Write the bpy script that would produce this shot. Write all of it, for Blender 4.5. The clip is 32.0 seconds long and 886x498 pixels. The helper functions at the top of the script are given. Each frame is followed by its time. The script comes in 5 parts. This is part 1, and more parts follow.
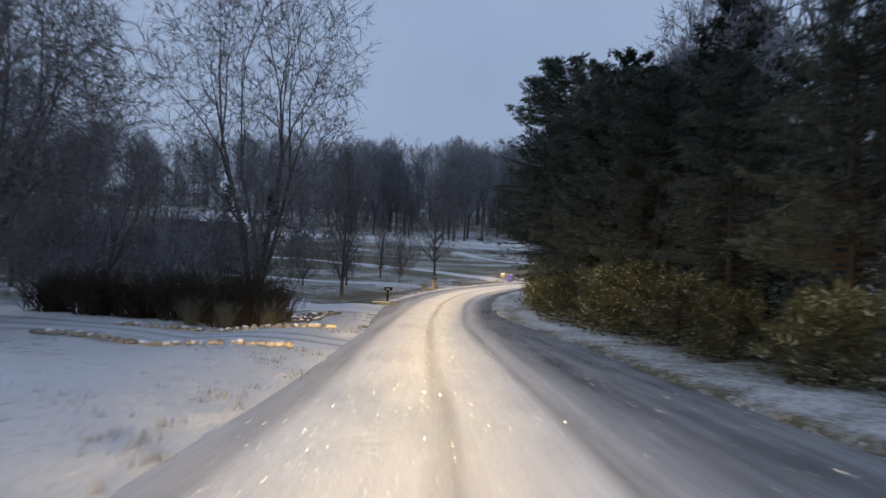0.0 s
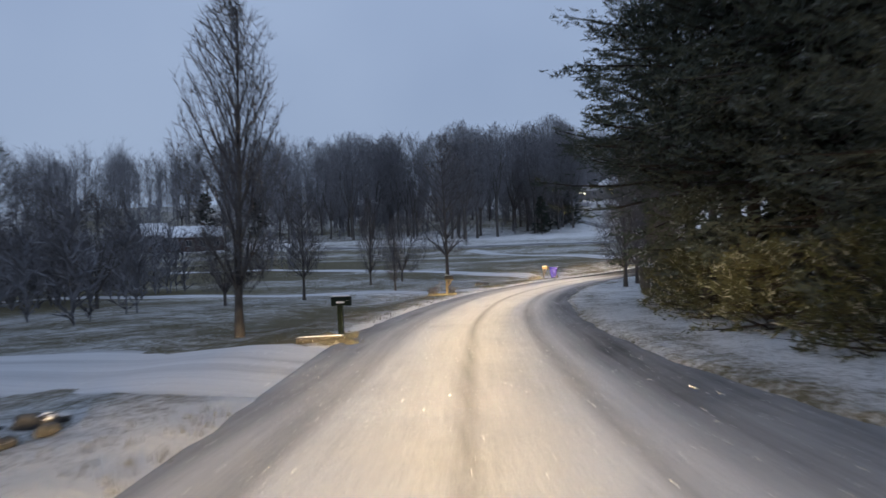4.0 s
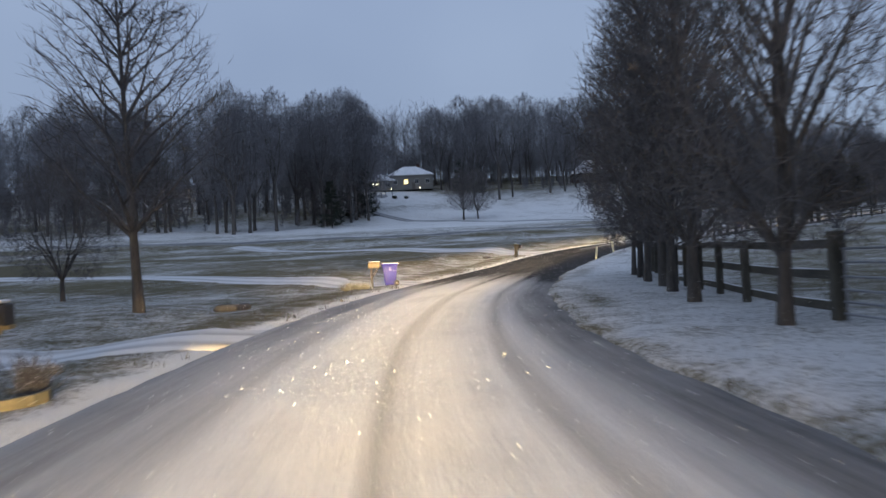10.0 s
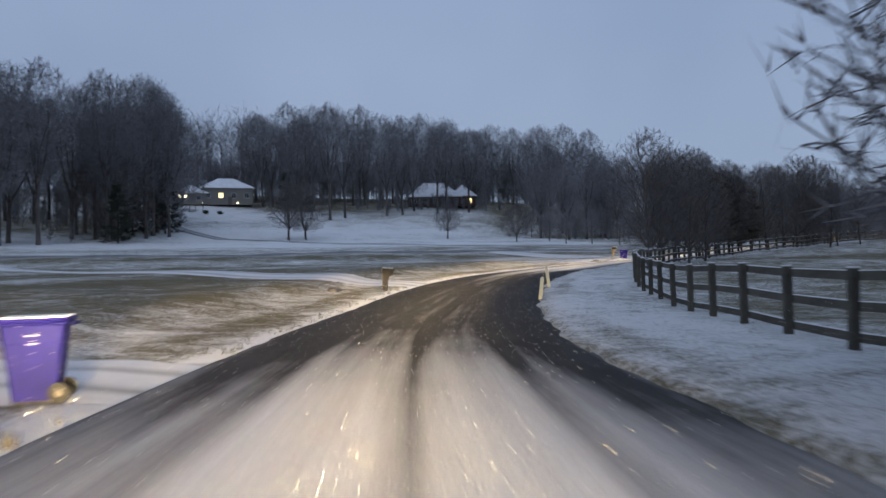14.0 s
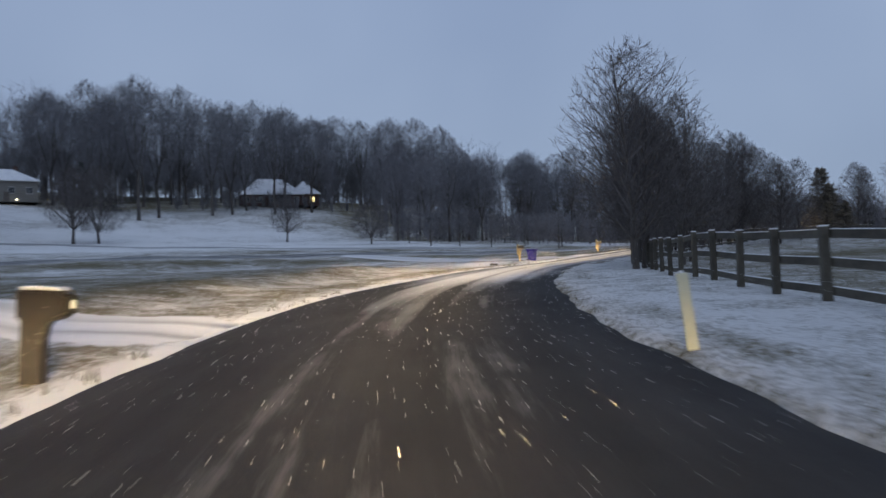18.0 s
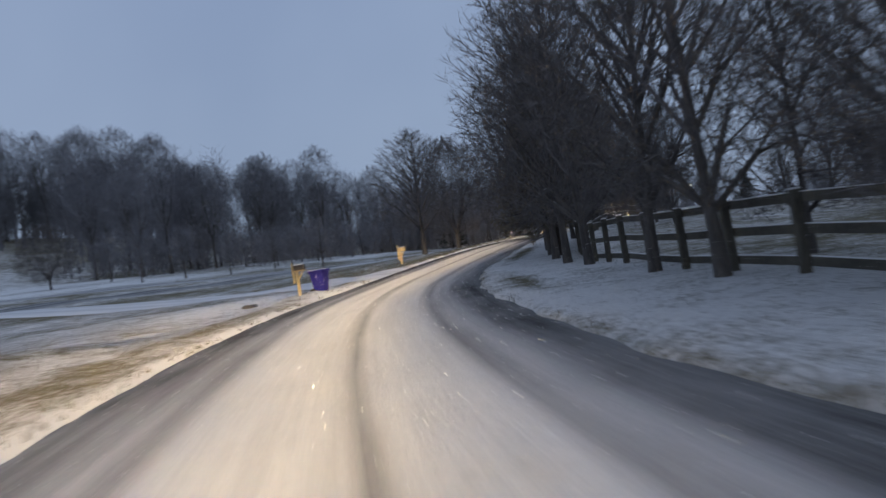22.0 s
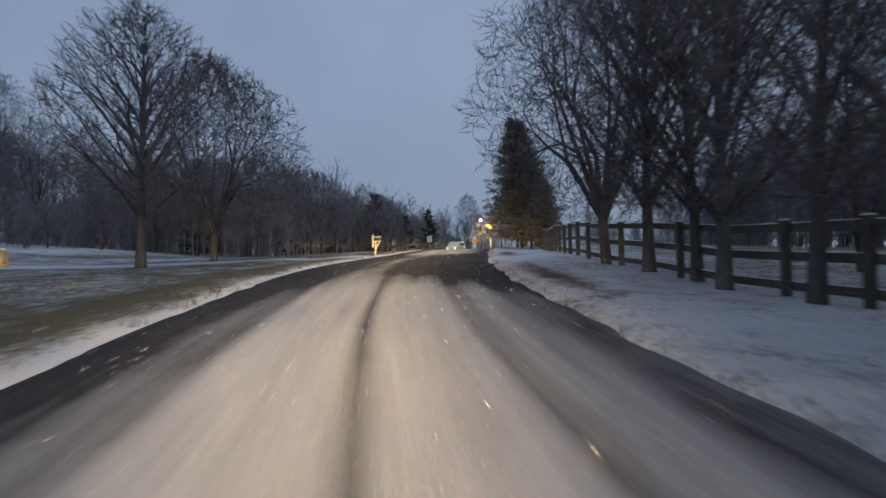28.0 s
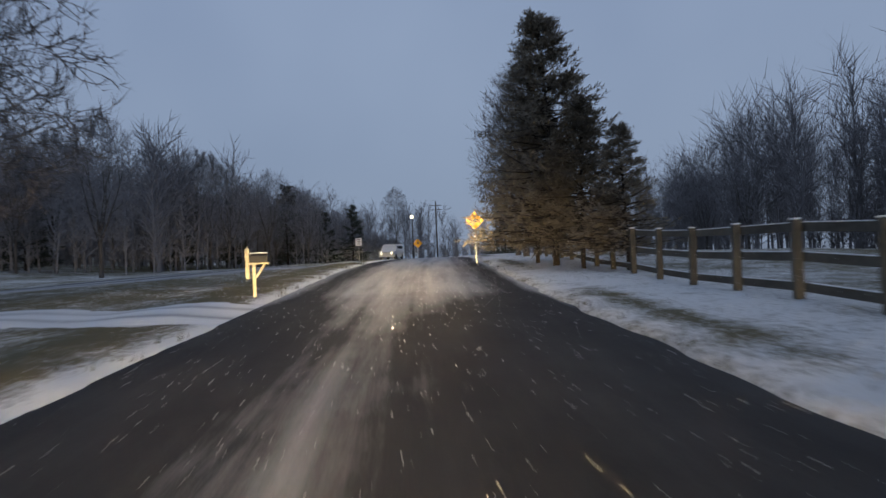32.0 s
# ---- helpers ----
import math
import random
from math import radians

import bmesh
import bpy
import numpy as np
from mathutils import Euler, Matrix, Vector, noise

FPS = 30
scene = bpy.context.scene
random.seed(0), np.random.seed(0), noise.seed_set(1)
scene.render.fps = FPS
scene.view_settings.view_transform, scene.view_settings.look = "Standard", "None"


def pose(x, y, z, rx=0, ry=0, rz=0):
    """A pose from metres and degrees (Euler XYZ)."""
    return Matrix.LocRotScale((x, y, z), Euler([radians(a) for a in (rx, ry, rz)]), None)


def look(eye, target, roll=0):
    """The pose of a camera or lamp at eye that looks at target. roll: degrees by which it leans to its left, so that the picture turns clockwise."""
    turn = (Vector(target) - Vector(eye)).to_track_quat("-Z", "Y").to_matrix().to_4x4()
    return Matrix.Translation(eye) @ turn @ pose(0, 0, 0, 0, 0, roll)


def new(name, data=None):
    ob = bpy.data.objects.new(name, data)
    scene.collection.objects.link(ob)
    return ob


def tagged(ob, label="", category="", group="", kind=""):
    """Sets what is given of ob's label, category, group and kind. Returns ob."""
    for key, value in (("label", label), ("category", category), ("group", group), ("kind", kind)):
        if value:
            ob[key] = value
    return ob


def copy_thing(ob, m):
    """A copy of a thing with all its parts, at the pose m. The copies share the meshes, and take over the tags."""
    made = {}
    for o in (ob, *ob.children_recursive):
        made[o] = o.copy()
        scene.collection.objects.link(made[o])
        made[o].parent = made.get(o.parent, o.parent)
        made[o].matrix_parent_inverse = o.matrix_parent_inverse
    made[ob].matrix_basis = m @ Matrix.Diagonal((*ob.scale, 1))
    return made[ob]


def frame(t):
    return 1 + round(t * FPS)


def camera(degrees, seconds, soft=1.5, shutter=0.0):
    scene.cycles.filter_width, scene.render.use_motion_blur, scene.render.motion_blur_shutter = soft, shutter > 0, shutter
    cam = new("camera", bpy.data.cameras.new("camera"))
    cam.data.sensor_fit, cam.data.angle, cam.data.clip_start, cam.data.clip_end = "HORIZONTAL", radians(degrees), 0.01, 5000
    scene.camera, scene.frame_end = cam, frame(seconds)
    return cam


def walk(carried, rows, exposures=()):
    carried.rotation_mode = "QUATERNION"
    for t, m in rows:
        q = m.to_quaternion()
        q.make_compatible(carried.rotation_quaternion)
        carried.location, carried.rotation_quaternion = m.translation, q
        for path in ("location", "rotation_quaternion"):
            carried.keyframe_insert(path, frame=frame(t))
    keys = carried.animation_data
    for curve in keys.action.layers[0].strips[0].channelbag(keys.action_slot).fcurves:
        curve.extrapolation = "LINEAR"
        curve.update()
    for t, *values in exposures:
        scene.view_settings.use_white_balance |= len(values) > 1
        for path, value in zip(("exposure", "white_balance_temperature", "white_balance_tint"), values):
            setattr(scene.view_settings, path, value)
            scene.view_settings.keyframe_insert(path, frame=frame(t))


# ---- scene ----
cam = camera(61.8, 32.0, soft=1.5, shutter=0.7)

PATH = [
    (0, (1.516, -0.801, 1.964), (1.484, 1.198, 1.963), 2.1),
    (0.5, (1.429, 2.591, 1.688), (1.381, 4.591, 1.683), 1.6),
    (1, (1.353, 6.048, 1.558), (1.291, 8.047, 1.542), 1.9),
    (1.5, (1.257, 9.569, 1.264), (1.184, 11.568, 1.251), 1.4),
    (2, (1.129, 13.13, 1.049), (1.048, 15.128, 1.047), 0.7),
    (2.5, (0.978, 16.506, 0.913), (0.898, 18.504, 0.917), -0.1),
    (4.5, (0.596, 29.32, 0.25), (0.553, 31.32, 0.271), -2.8),
    (5, (0.618, 32.137, 0.129), (0.596, 34.137, 0.155), -3.2),
    (5.5, (0.619, 34.989, 0.017), (0.628, 36.988, 0.054), -3.7),
    (6, (0.649, 37.652, -0.066), (0.688, 39.651, -0.031), -3.4),
    (6.5, (0.665, 40.448, -0.049), (0.789, 42.444, -0.03), -3.3),
    (7, (0.769, 43.271, -0.128), (0.938, 45.264, -0.127), -3.4),
    (7.5, (0.891, 46.303, -0.146), (1.14, 48.287, -0.176), -2.5),
    (8, (1.056, 49.36, -0.196), (1.417, 51.327, -0.234), -1.9),
    (8.5, (1.298, 52.148, -0.253), (1.707, 54.105, -0.279), -1.7),
    (9, (1.603, 54.939, -0.309), (2.059, 56.886, -0.338), -1.9),
    (9.5, (1.962, 57.681, -0.321), (2.497, 59.608, -0.328), -2.5),
    (10, (2.272, 60.191, -0.413), (2.796, 62.121, -0.417), -3.1),
    (10.5, (2.665, 62.69, -0.412), (3.229, 64.609, -0.422), -3.1),
    (11, (3.204, 65.598, -0.487), (3.839, 67.495, -0.492), -1.9),
    (11.5, (3.871, 68.336, -0.469), (4.559, 70.215, -0.47), -1.6),
    (12, (4.63, 71.277, -0.513), (5.381, 73.13, -0.504), -1.1),
    (12.5, (5.45, 74.062, -0.524), (6.264, 75.889, -0.503), -0.9),
    (13, (6.333, 76.788, -0.533), (7.2, 78.589, -0.496), -0.8),
    (13.5, (7.265, 79.364, -0.551), (8.188, 81.138, -0.503), -1.0),
    (14, (8.48, 82.377, -0.542), (9.447, 84.128, -0.488), -1.4),
    (14.5, (9.75, 85.264, -0.538), (10.759, 86.989, -0.476), -1.7),
    (16.5, (15.23, 95.808, -0.611), (16.402, 97.427, -0.553), -2.4),
    (17, (16.911, 98.555, -0.568), (18.13, 100.14, -0.505), -2.4),
    (17.5, (18.626, 101.19, -0.523), (19.89, 102.739, -0.461), -2.3),
    (18, (20.36, 103.81, -0.424), (21.677, 105.314, -0.364), -2.3),
    (18.5, (22.119, 106.474, -0.281), (23.503, 107.917, -0.222), -3.0),
    (19, (24.281, 109.16, -0.079), (25.708, 110.56, -0.026), -3.8),
    (19.5, (26.725, 111.896, 0.054), (28.204, 113.241, 0.107), -4.9),
    (20, (29.296, 114.564, 0.215), (30.811, 115.869, 0.254), -6.4),
    (20.5, (31.605, 116.905, 0.362), (33.168, 118.153, 0.395), -7.7),
    (21, (33.937, 119.243, 0.48), (35.561, 120.41, 0.512), -8.7),
    (21.5, (36.646, 121.537, 0.558), (38.339, 122.602, 0.586), -9.3),
    (22, (39.764, 124.17, 0.525), (41.521, 125.126, 0.563), -9.0),
    (22.5, (42.607, 126.433, 0.648), (44.401, 127.316, 0.685), -8.1),
    (23, (45.293, 128.472, 0.729), (47.098, 129.333, 0.752), -6.5),
    (23.5, (47.884, 130.314, 0.835), (49.695, 131.163, 0.829), -5.1),
    (24, (50.569, 132.122, 0.926), (52.402, 132.924, 0.928), -4.1),
    (24.5, (53.408, 133.869, 0.964), (55.27, 134.597, 0.963), -4.8),
    (25, (56.116, 135.202, 1.096), (58.005, 135.859, 1.094), -5.2),
    (25.5, (58.436, 136.708, 1.145), (60.353, 137.277, 1.154), -4.7),
    (26, (61.146, 138.017, 1.215), (63.085, 138.509, 1.228), -4.1),
    (26.5, (63.851, 139.311, 1.286), (65.805, 139.733, 1.312), -3.3),
    (28.5, (76.511, 143.114, 1.949), (78.489, 143.406, 1.977), -1.5),
    (29, (79.796, 143.972, 2.12), (81.779, 144.229, 2.152), -2.2),
    (29.5, (82.839, 144.671, 2.267), (84.825, 144.905, 2.296), -2.8),
    (30, (85.858, 145.315, 2.457), (87.847, 145.519, 2.484), -3.2),
    (30.5, (88.91, 145.948, 2.645), (90.902, 146.127, 2.665), -3.1),
    (31, (92.161, 146.607, 2.766), (94.155, 146.761, 2.786), -2.6),
    (31.5, (95.454, 147.193, 2.893), (97.45, 147.322, 2.912), -2.4),
    (32, (98.74, 147.762, 3.004), (100.737, 147.87, 3.018), -2.4),
]
walk(cam, [(t, look(eye, target, roll)) for t, eye, target, roll in PATH],
     exposures=[(0, 0.0), (8, -0.05), (14, -0.12), (20, -0.18), (26, -0.34), (32, -0.4)])

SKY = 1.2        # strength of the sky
BEAM = 2550.0    # watts of each fixed lamp standing in for the headlights
REACH = 9500.0  # of the stand-in for their flat far part
STRAY = 5500.0   # of the stand-in for the light above the beam
# ---------------------------------------------------------------- plan of the road and the land
ROAD = [(2.2, -40, 3.4), (1.9, -20, 1.75), (1.5, -0.8, 0.55), (1.25, 9.6, -0.12), (0.98, 16.5, -0.5), (0.6, 29.3, -1.13),
        (0.65, 37.7, -1.42), (0.9, 46.3, -1.53), (1.6, 55, -1.7), (2.67, 62.7, -1.8), (4.6, 71.3, -1.89), (7.27, 79.4, -1.93),
        (10.0, 85.7, -1.93), (15.2, 95.8, -1.95), (20.4, 103.8, -1.8), (26.7, 111.9, -1.36), (33.9, 119.2, -0.98),
        (42.6, 126.4, -0.72), (50.6, 132.1, -0.46), (58.4, 136.7, -0.24), (66.0, 140.1, 0.0), (76.5, 143.2, 0.55),
        (85.9, 145.5, 1.05), (98.7, 147.8, 1.62), (117, 149.6, 2.12), (135, 150.9, 2.6), (160, 152.3, 2.75), (200, 155, 2.4), (270, 160, 1.0)]


def spline(points, step):
    """A Catmull-Rom line through the points, sampled about every step metres."""
    p = np.array(points, float)
    p = np.vstack([2 * p[0] - p[1], p, 2 * p[-1] - p[-2]])
    out = []
    for a, b, c, d in zip(p, p[1:], p[2:], p[3:]):
        n = max(2, int(np.linalg.norm(c - b) / step))
        for u in np.linspace(0, 1, n, endpoint=False):
            out.append(0.5 * (2 * b + (c - a) * u + (2 * a - 5 * b + 4 * c - d) * u * u + (3 * b - a - 3 * c + d) * u ** 3))
    return np.array(out + [p[-2]])


LINE = spline(ROAD, 0.5)
TANG = np.gradient(LINE[:, :2], axis=0)
TANG /= np.linalg.norm(TANG, axis=1)[:, None]
ALONG = np.r_[0, np.cumsum(np.linalg.norm(np.diff(LINE[:, :2], axis=0), axis=1))]


def smooth(a, b, v):
    u = np.clip((np.asarray(v, float) - a) / (b - a), 0, 1)
    return u * u * (3 - 2 * u)


def half_widths(s):
    """The road's reach to the left and to the right of its line."""
    k = smooth(62, 86, s)
    return 2.1 + 1.1 * k, 4.6 - 1.55 * k


def nearest(x, y):
    """For arrays of places: the index on the road's line and the distance from it, positive to the right."""
    x, y = np.atleast_1d(np.asarray(x, float)), np.atleast_1d(np.asarray(y, float))
    idx = np.empty(len(x), int)
    for k in range(0, len(x), 4000):
        part_ = slice(k, k + 4000)
        idx[part_] = ((x[part_, None] - LINE[None, :, 0]) ** 2 + (y[part_, None] - LINE[None, :, 1]) ** 2).argmin(1)
    off = (x - LINE[idx, 0]) * TANG[idx, 1] - (y - LINE[idx, 1]) * TANG[idx, 0]
    far = np.hypot(x - LINE[idx, 0], y - LINE[idx, 1])
    return idx, np.where(off < 0, -far, far)


def land(x, y):
    """The height of the open ground."""
    x, y = np.atleast_1d(np.asarray(x, float)), np.atleast_1d(np.asarray(y, float))
    idx, off = nearest(x, y)
    zr, d = LINE[idx, 2], np.abs(off)
    pos = lambda v: np.maximum(v, 0)
    left = -1.8 + 0.03 * pos(y - 85) + 0.06 * pos(y - 160) + 0.10 * pos(y - 222) + 2.4 * smooth(60, 115, x) * smooth(225, 262, y)
    left = np.minimum(left, 24 + 0.02 * pos(y - 300)) - 0.05 * pos(x - 150) * smooth(170, 260, y)
    left = np.maximum(left, -2.5)
    right = zr + 0.004 * np.minimum(d, 90) - 0.036 * np.minimum(d, 60) * smooth(150, 185, ALONG[idx])
    w = smooth(4, 45, d)
    z = zr * (1 - w) + np.where(off < 0, left, right) * w
    z = z - 0.16 * np.exp(-((d - 7.0) / 1.3) ** 2) * (off < 0)
    roll = 0.10 * np.sin(x * 0.21 + 1.3) * np.sin(y * 0.17) + 0.05 * np.sin(x * 0.63 + y * 0.4) + 0.35 * np.sin(x * 0.031 + 0.6) * np.sin(y * 0.027) * smooth(20, 60, d)
    z = z + 0.45 * smooth(4.4, 9, d) * (1 - smooth(16, 34, d)) * (off < 0) * smooth(128, 140, ALONG[idx]) * (1 - smooth(188, 202, ALONG[idx]))
    z = z + 0.2 * np.exp(-((x - 64.6) ** 2 + (y - 145.2) ** 2) / 3.0)
    z = z + 0.1 * np.exp(-((x + 2.6) ** 2 + (y - 44.5) ** 2) / 1.4)
    return z + roll * smooth(3.5, 9, d)

# ---------------------------------------------------------------- sky and light
world = bpy.data.worlds.new("dusk_sky")
scene.world = world
world.use_nodes = True
wn, wl = world.node_tree.nodes, world.node_tree.links
bg = wn["Background"]
sky = wn.new("ShaderNodeTexSky")
sky.sky_type, sky.sun_disc = "NISHITA", False
sky.sun_elevation, sky.sun_rotation = radians(9), radians(250)
sky.air_density, sky.dust_density, sky.ozone_density = 1.0, 2.0, 3.0
dim = wn.new("ShaderNodeMix")
dim.data_type = "RGBA"
dim.blend_type = "MULTIPLY"
dim.inputs[0].default_value = 1.0
dim.inputs[7].default_value = (0.06, 0.06, 0.06, 1)
wl.new(sky.outputs[0], dim.inputs[6])
tc = wn.new("ShaderNodeTexCoord")
sep = wn.new("ShaderNodeSeparateXYZ")
wl.new(tc.outputs["Generated"], sep.inputs[0])
ramp = wn.new("ShaderNodeValToRGB")
ramp.color_ramp.elements[0].position, ramp.color_ramp.elements[0].color = 0.0, (0.292, 0.368, 0.51, 1)
ramp.color_ramp.elements[1].position, ramp.color_ramp.elements[1].color = 0.7, (0.278, 0.37, 0.57, 1)
wl.new(sep.outputs[2], ramp.inputs[0])
cloud = wn.new("ShaderNodeTexNoise")
cloud.inputs["Scale"].default_value, cloud.inputs["Detail"].default_value = 2.2, 3
wl.new(tc.outputs["Generated"], cloud.inputs["Vector"])
veil = wn.new("ShaderNodeMix")
veil.data_type, veil.blend_type = "RGBA", "SOFT_LIGHT"
veil.inputs[0].default_value = 0.35
wl.new(ramp.outputs[0], veil.inputs[6])
wl.new(cloud.outputs["Fac"], veil.inputs[7])
mixw = wn.new("ShaderNodeMix")
mixw.data_type = "RGBA"
mixw.inputs[0].default_value = 0.9
wl.new(dim.outputs[2], mixw.inputs[6])
wl.new(veil.outputs[2], mixw.inputs[7])
wl.new(mixw.outputs[2], bg.inputs[0])
bg.inputs[1].default_value = SKY

sun = new("sun", bpy.data.lights.new("sun", "SUN"))
sun.data.energy, sun.data.angle, sun.data.color = 0.25, radians(40), (0.85, 0.9, 1.0)
sun.matrix_world = look((0, 0, 60), (30, 35, 0))


def at_road(s, off, up=0.0):
    """A place beside the road: s metres along its line, off metres to the right; its height is the land's."""
    x, y = (np.interp(s, ALONG, LINE[:, k]) for k in (0, 1))
    tx, ty = (np.interp(s, ALONG, TANG[:, k]) for k in (0, 1))
    x, y = x + off * ty, y - off * tx
    return float(x), float(y), float(land(x, y)[0]) + up


def heading(s):
    tx, ty = (np.interp(s, ALONG, TANG[:, k]) for k in (0, 1))
    return math.degrees(math.atan2(-tx, ty))


def slope(s):
    """How steeply the road climbs, in degrees."""
    a, c = (float(np.interp(s + d, ALONG, LINE[:, 2])) for d in (0, 9))
    return math.degrees(math.atan2(c - a, 9))


# Row of fixed spots standing in for the low beams of the passing car.
standin_beam_data = bpy.data.lights.new("headlight", "SPOT")
standin_beam_data.energy, standin_beam_data.color = BEAM, (1.0, 0.67, 0.25)
standin_beam_data.spot_size, standin_beam_data.spot_blend, standin_beam_data.shadow_soft_size = radians(17), 1.0, 0.5
standin_beam_late = standin_beam_data.copy()
standin_beam_late.energy = BEAM * 0.85
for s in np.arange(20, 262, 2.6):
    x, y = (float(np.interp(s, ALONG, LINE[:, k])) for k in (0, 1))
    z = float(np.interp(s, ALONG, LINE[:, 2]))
    beam = new("headlight", standin_beam_data if s < 203 else standin_beam_late)
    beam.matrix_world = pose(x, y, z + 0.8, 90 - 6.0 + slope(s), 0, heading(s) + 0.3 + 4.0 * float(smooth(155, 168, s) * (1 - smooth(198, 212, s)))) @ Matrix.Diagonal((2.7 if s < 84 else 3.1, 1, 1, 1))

# fixed stand-ins: the flat far beam, into fields at bends, and stray above it
reach_data = bpy.data.lights.new("standin_reach", "SPOT")
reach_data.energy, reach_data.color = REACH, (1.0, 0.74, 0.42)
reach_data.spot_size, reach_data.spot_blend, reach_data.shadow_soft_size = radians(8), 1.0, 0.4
stray_data = bpy.data.lights.new("standin_stray", "SPOT")
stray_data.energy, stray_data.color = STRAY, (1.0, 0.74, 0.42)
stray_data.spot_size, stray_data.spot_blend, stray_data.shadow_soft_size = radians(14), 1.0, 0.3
# stronger copy, raised to brighten the tan mailbox
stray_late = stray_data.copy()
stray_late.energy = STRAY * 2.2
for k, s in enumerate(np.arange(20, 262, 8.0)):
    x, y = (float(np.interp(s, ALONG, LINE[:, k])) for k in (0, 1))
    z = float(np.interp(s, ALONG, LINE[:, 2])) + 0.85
    reach = new("standin_reach", reach_data)
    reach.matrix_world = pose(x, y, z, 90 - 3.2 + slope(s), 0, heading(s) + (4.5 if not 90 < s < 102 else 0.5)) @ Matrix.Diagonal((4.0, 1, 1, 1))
    # turned to the right as added fill for the evergreen bushes
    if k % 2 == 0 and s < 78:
        stray = new("standin_stray", stray_data)
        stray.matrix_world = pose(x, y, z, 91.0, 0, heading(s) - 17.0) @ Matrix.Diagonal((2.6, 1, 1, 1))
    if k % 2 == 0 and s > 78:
        stray = new("standin_stray", stray_data if s < 190 else stray_late)
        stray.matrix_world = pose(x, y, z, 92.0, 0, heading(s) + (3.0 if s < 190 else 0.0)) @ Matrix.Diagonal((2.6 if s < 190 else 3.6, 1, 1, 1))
# Extra fill spots, added and turned left to brighten the banks and fields.
bend_fill_data = bpy.data.lights.new("bend_fill", "SPOT")
bend_fill_data.energy, bend_fill_data.color = 30000, (1.0, 0.72, 0.40)
bend_fill_data.spot_size, bend_fill_data.spot_blend, bend_fill_data.shadow_soft_size = radians(7), 1.0, 0.4
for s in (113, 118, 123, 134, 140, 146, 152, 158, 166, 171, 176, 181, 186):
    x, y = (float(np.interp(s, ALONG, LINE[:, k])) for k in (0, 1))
    turn = new("bend_fill", bend_fill_data)
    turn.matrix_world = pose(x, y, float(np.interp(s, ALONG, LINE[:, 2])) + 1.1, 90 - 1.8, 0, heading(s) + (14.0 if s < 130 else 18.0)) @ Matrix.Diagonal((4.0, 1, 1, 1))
# Narrow unseen spot, added only to make the yellow sign shine.
sign_fill_data = bpy.data.lights.new("sign_fill", "SPOT")
sign_fill_data.energy, sign_fill_data.color = 110000, (1.0, 0.76, 0.44)
sign_fill_data.spot_size, sign_fill_data.spot_blend, sign_fill_data.shadow_soft_size = radians(4.5), 0.8, 0.1
sign_fill_lamp = new("sign_fill", sign_fill_data)
sign_fill_lamp.matrix_world = look((103.0, 148.1, 2.6), (133.7, 148.1, 4.35))


# ---------------------------------------------------------------- materials
def mat(name, rough=0.8, metal=0.0, spec=0.3):
    m = bpy.data.materials.new(name)
    m.use_nodes = True
    b = m.node_tree.nodes["Principled BSDF"]
    b.inputs["Roughness"].default_value, b.inputs["Metallic"].default_value = rough, metal
    b.inputs["Specular IOR Level"].default_value = spec
    return m, m.node_tree.nodes, m.node_tree.links, b


def rgba(c):
    return (*c, 1.0)


def noise_node(n, l, scale, detail=4, coord="Object", stretch=(1, 1, 1), rough=0.55):
    t = n.new("ShaderNodeTexCoord")
    mp = n.new("ShaderNodeMapping")
    mp.inputs["Scale"].default_value = stretch
    l.new(t.outputs[coord], mp.inputs[0])
    x = n.new("ShaderNodeTexNoise")
    x.inputs["Scale"].default_value, x.inputs["Detail"].default_value, x.inputs["Roughness"].default_value = scale, detail, rough
    l.new(mp.outputs[0], x.inputs["Vector"])
    return x.outputs["Fac"]


def ramp_node(n, l, fac, stops):
    r = n.new("ShaderNodeValToRGB")
    el = r.color_ramp.elements
    while len(el) < len(stops):
        el.new(0.5)
    for e, (p, c) in zip(el, stops):
        e.position, e.color = p, rgba(c)
    l.new(fac, r.inputs[0])
    return r.outputs[0]


def mix_node(n, l, fac, a, b, blend="MIX"):
    x = n.new("ShaderNodeMix")
    x.data_type, x.blend_type = "RGBA", blend
    for sock, v in ((x.inputs[0], fac), (x.inputs[6], a), (x.inputs[7], b)):
        if isinstance(v, (int, float)):
            sock.default_value = v
        elif isinstance(v, tuple):
            sock.default_value = rgba(v)
        else:
            l.new(v, sock)
    return x.outputs[2]


def math_node(n, l, op, a, b=0.0):
    x = n.new("ShaderNodeMath")
    x.operation = op
    for sock, v in zip(x.inputs, (a, b)):
        if isinstance(v, (int, float)):
            sock.default_value = v
        else:
            l.new(v, sock)
    return x.outputs[0]


def bump(n, l, b, height, strength, dist):
    x = n.new("ShaderNodeBump")
    x.inputs["Strength"].default_value, x.inputs["Distance"].default_value = strength, dist
    l.new(height, x.inputs["Height"])
    l.new(x.outputs[0], b.inputs["Normal"])


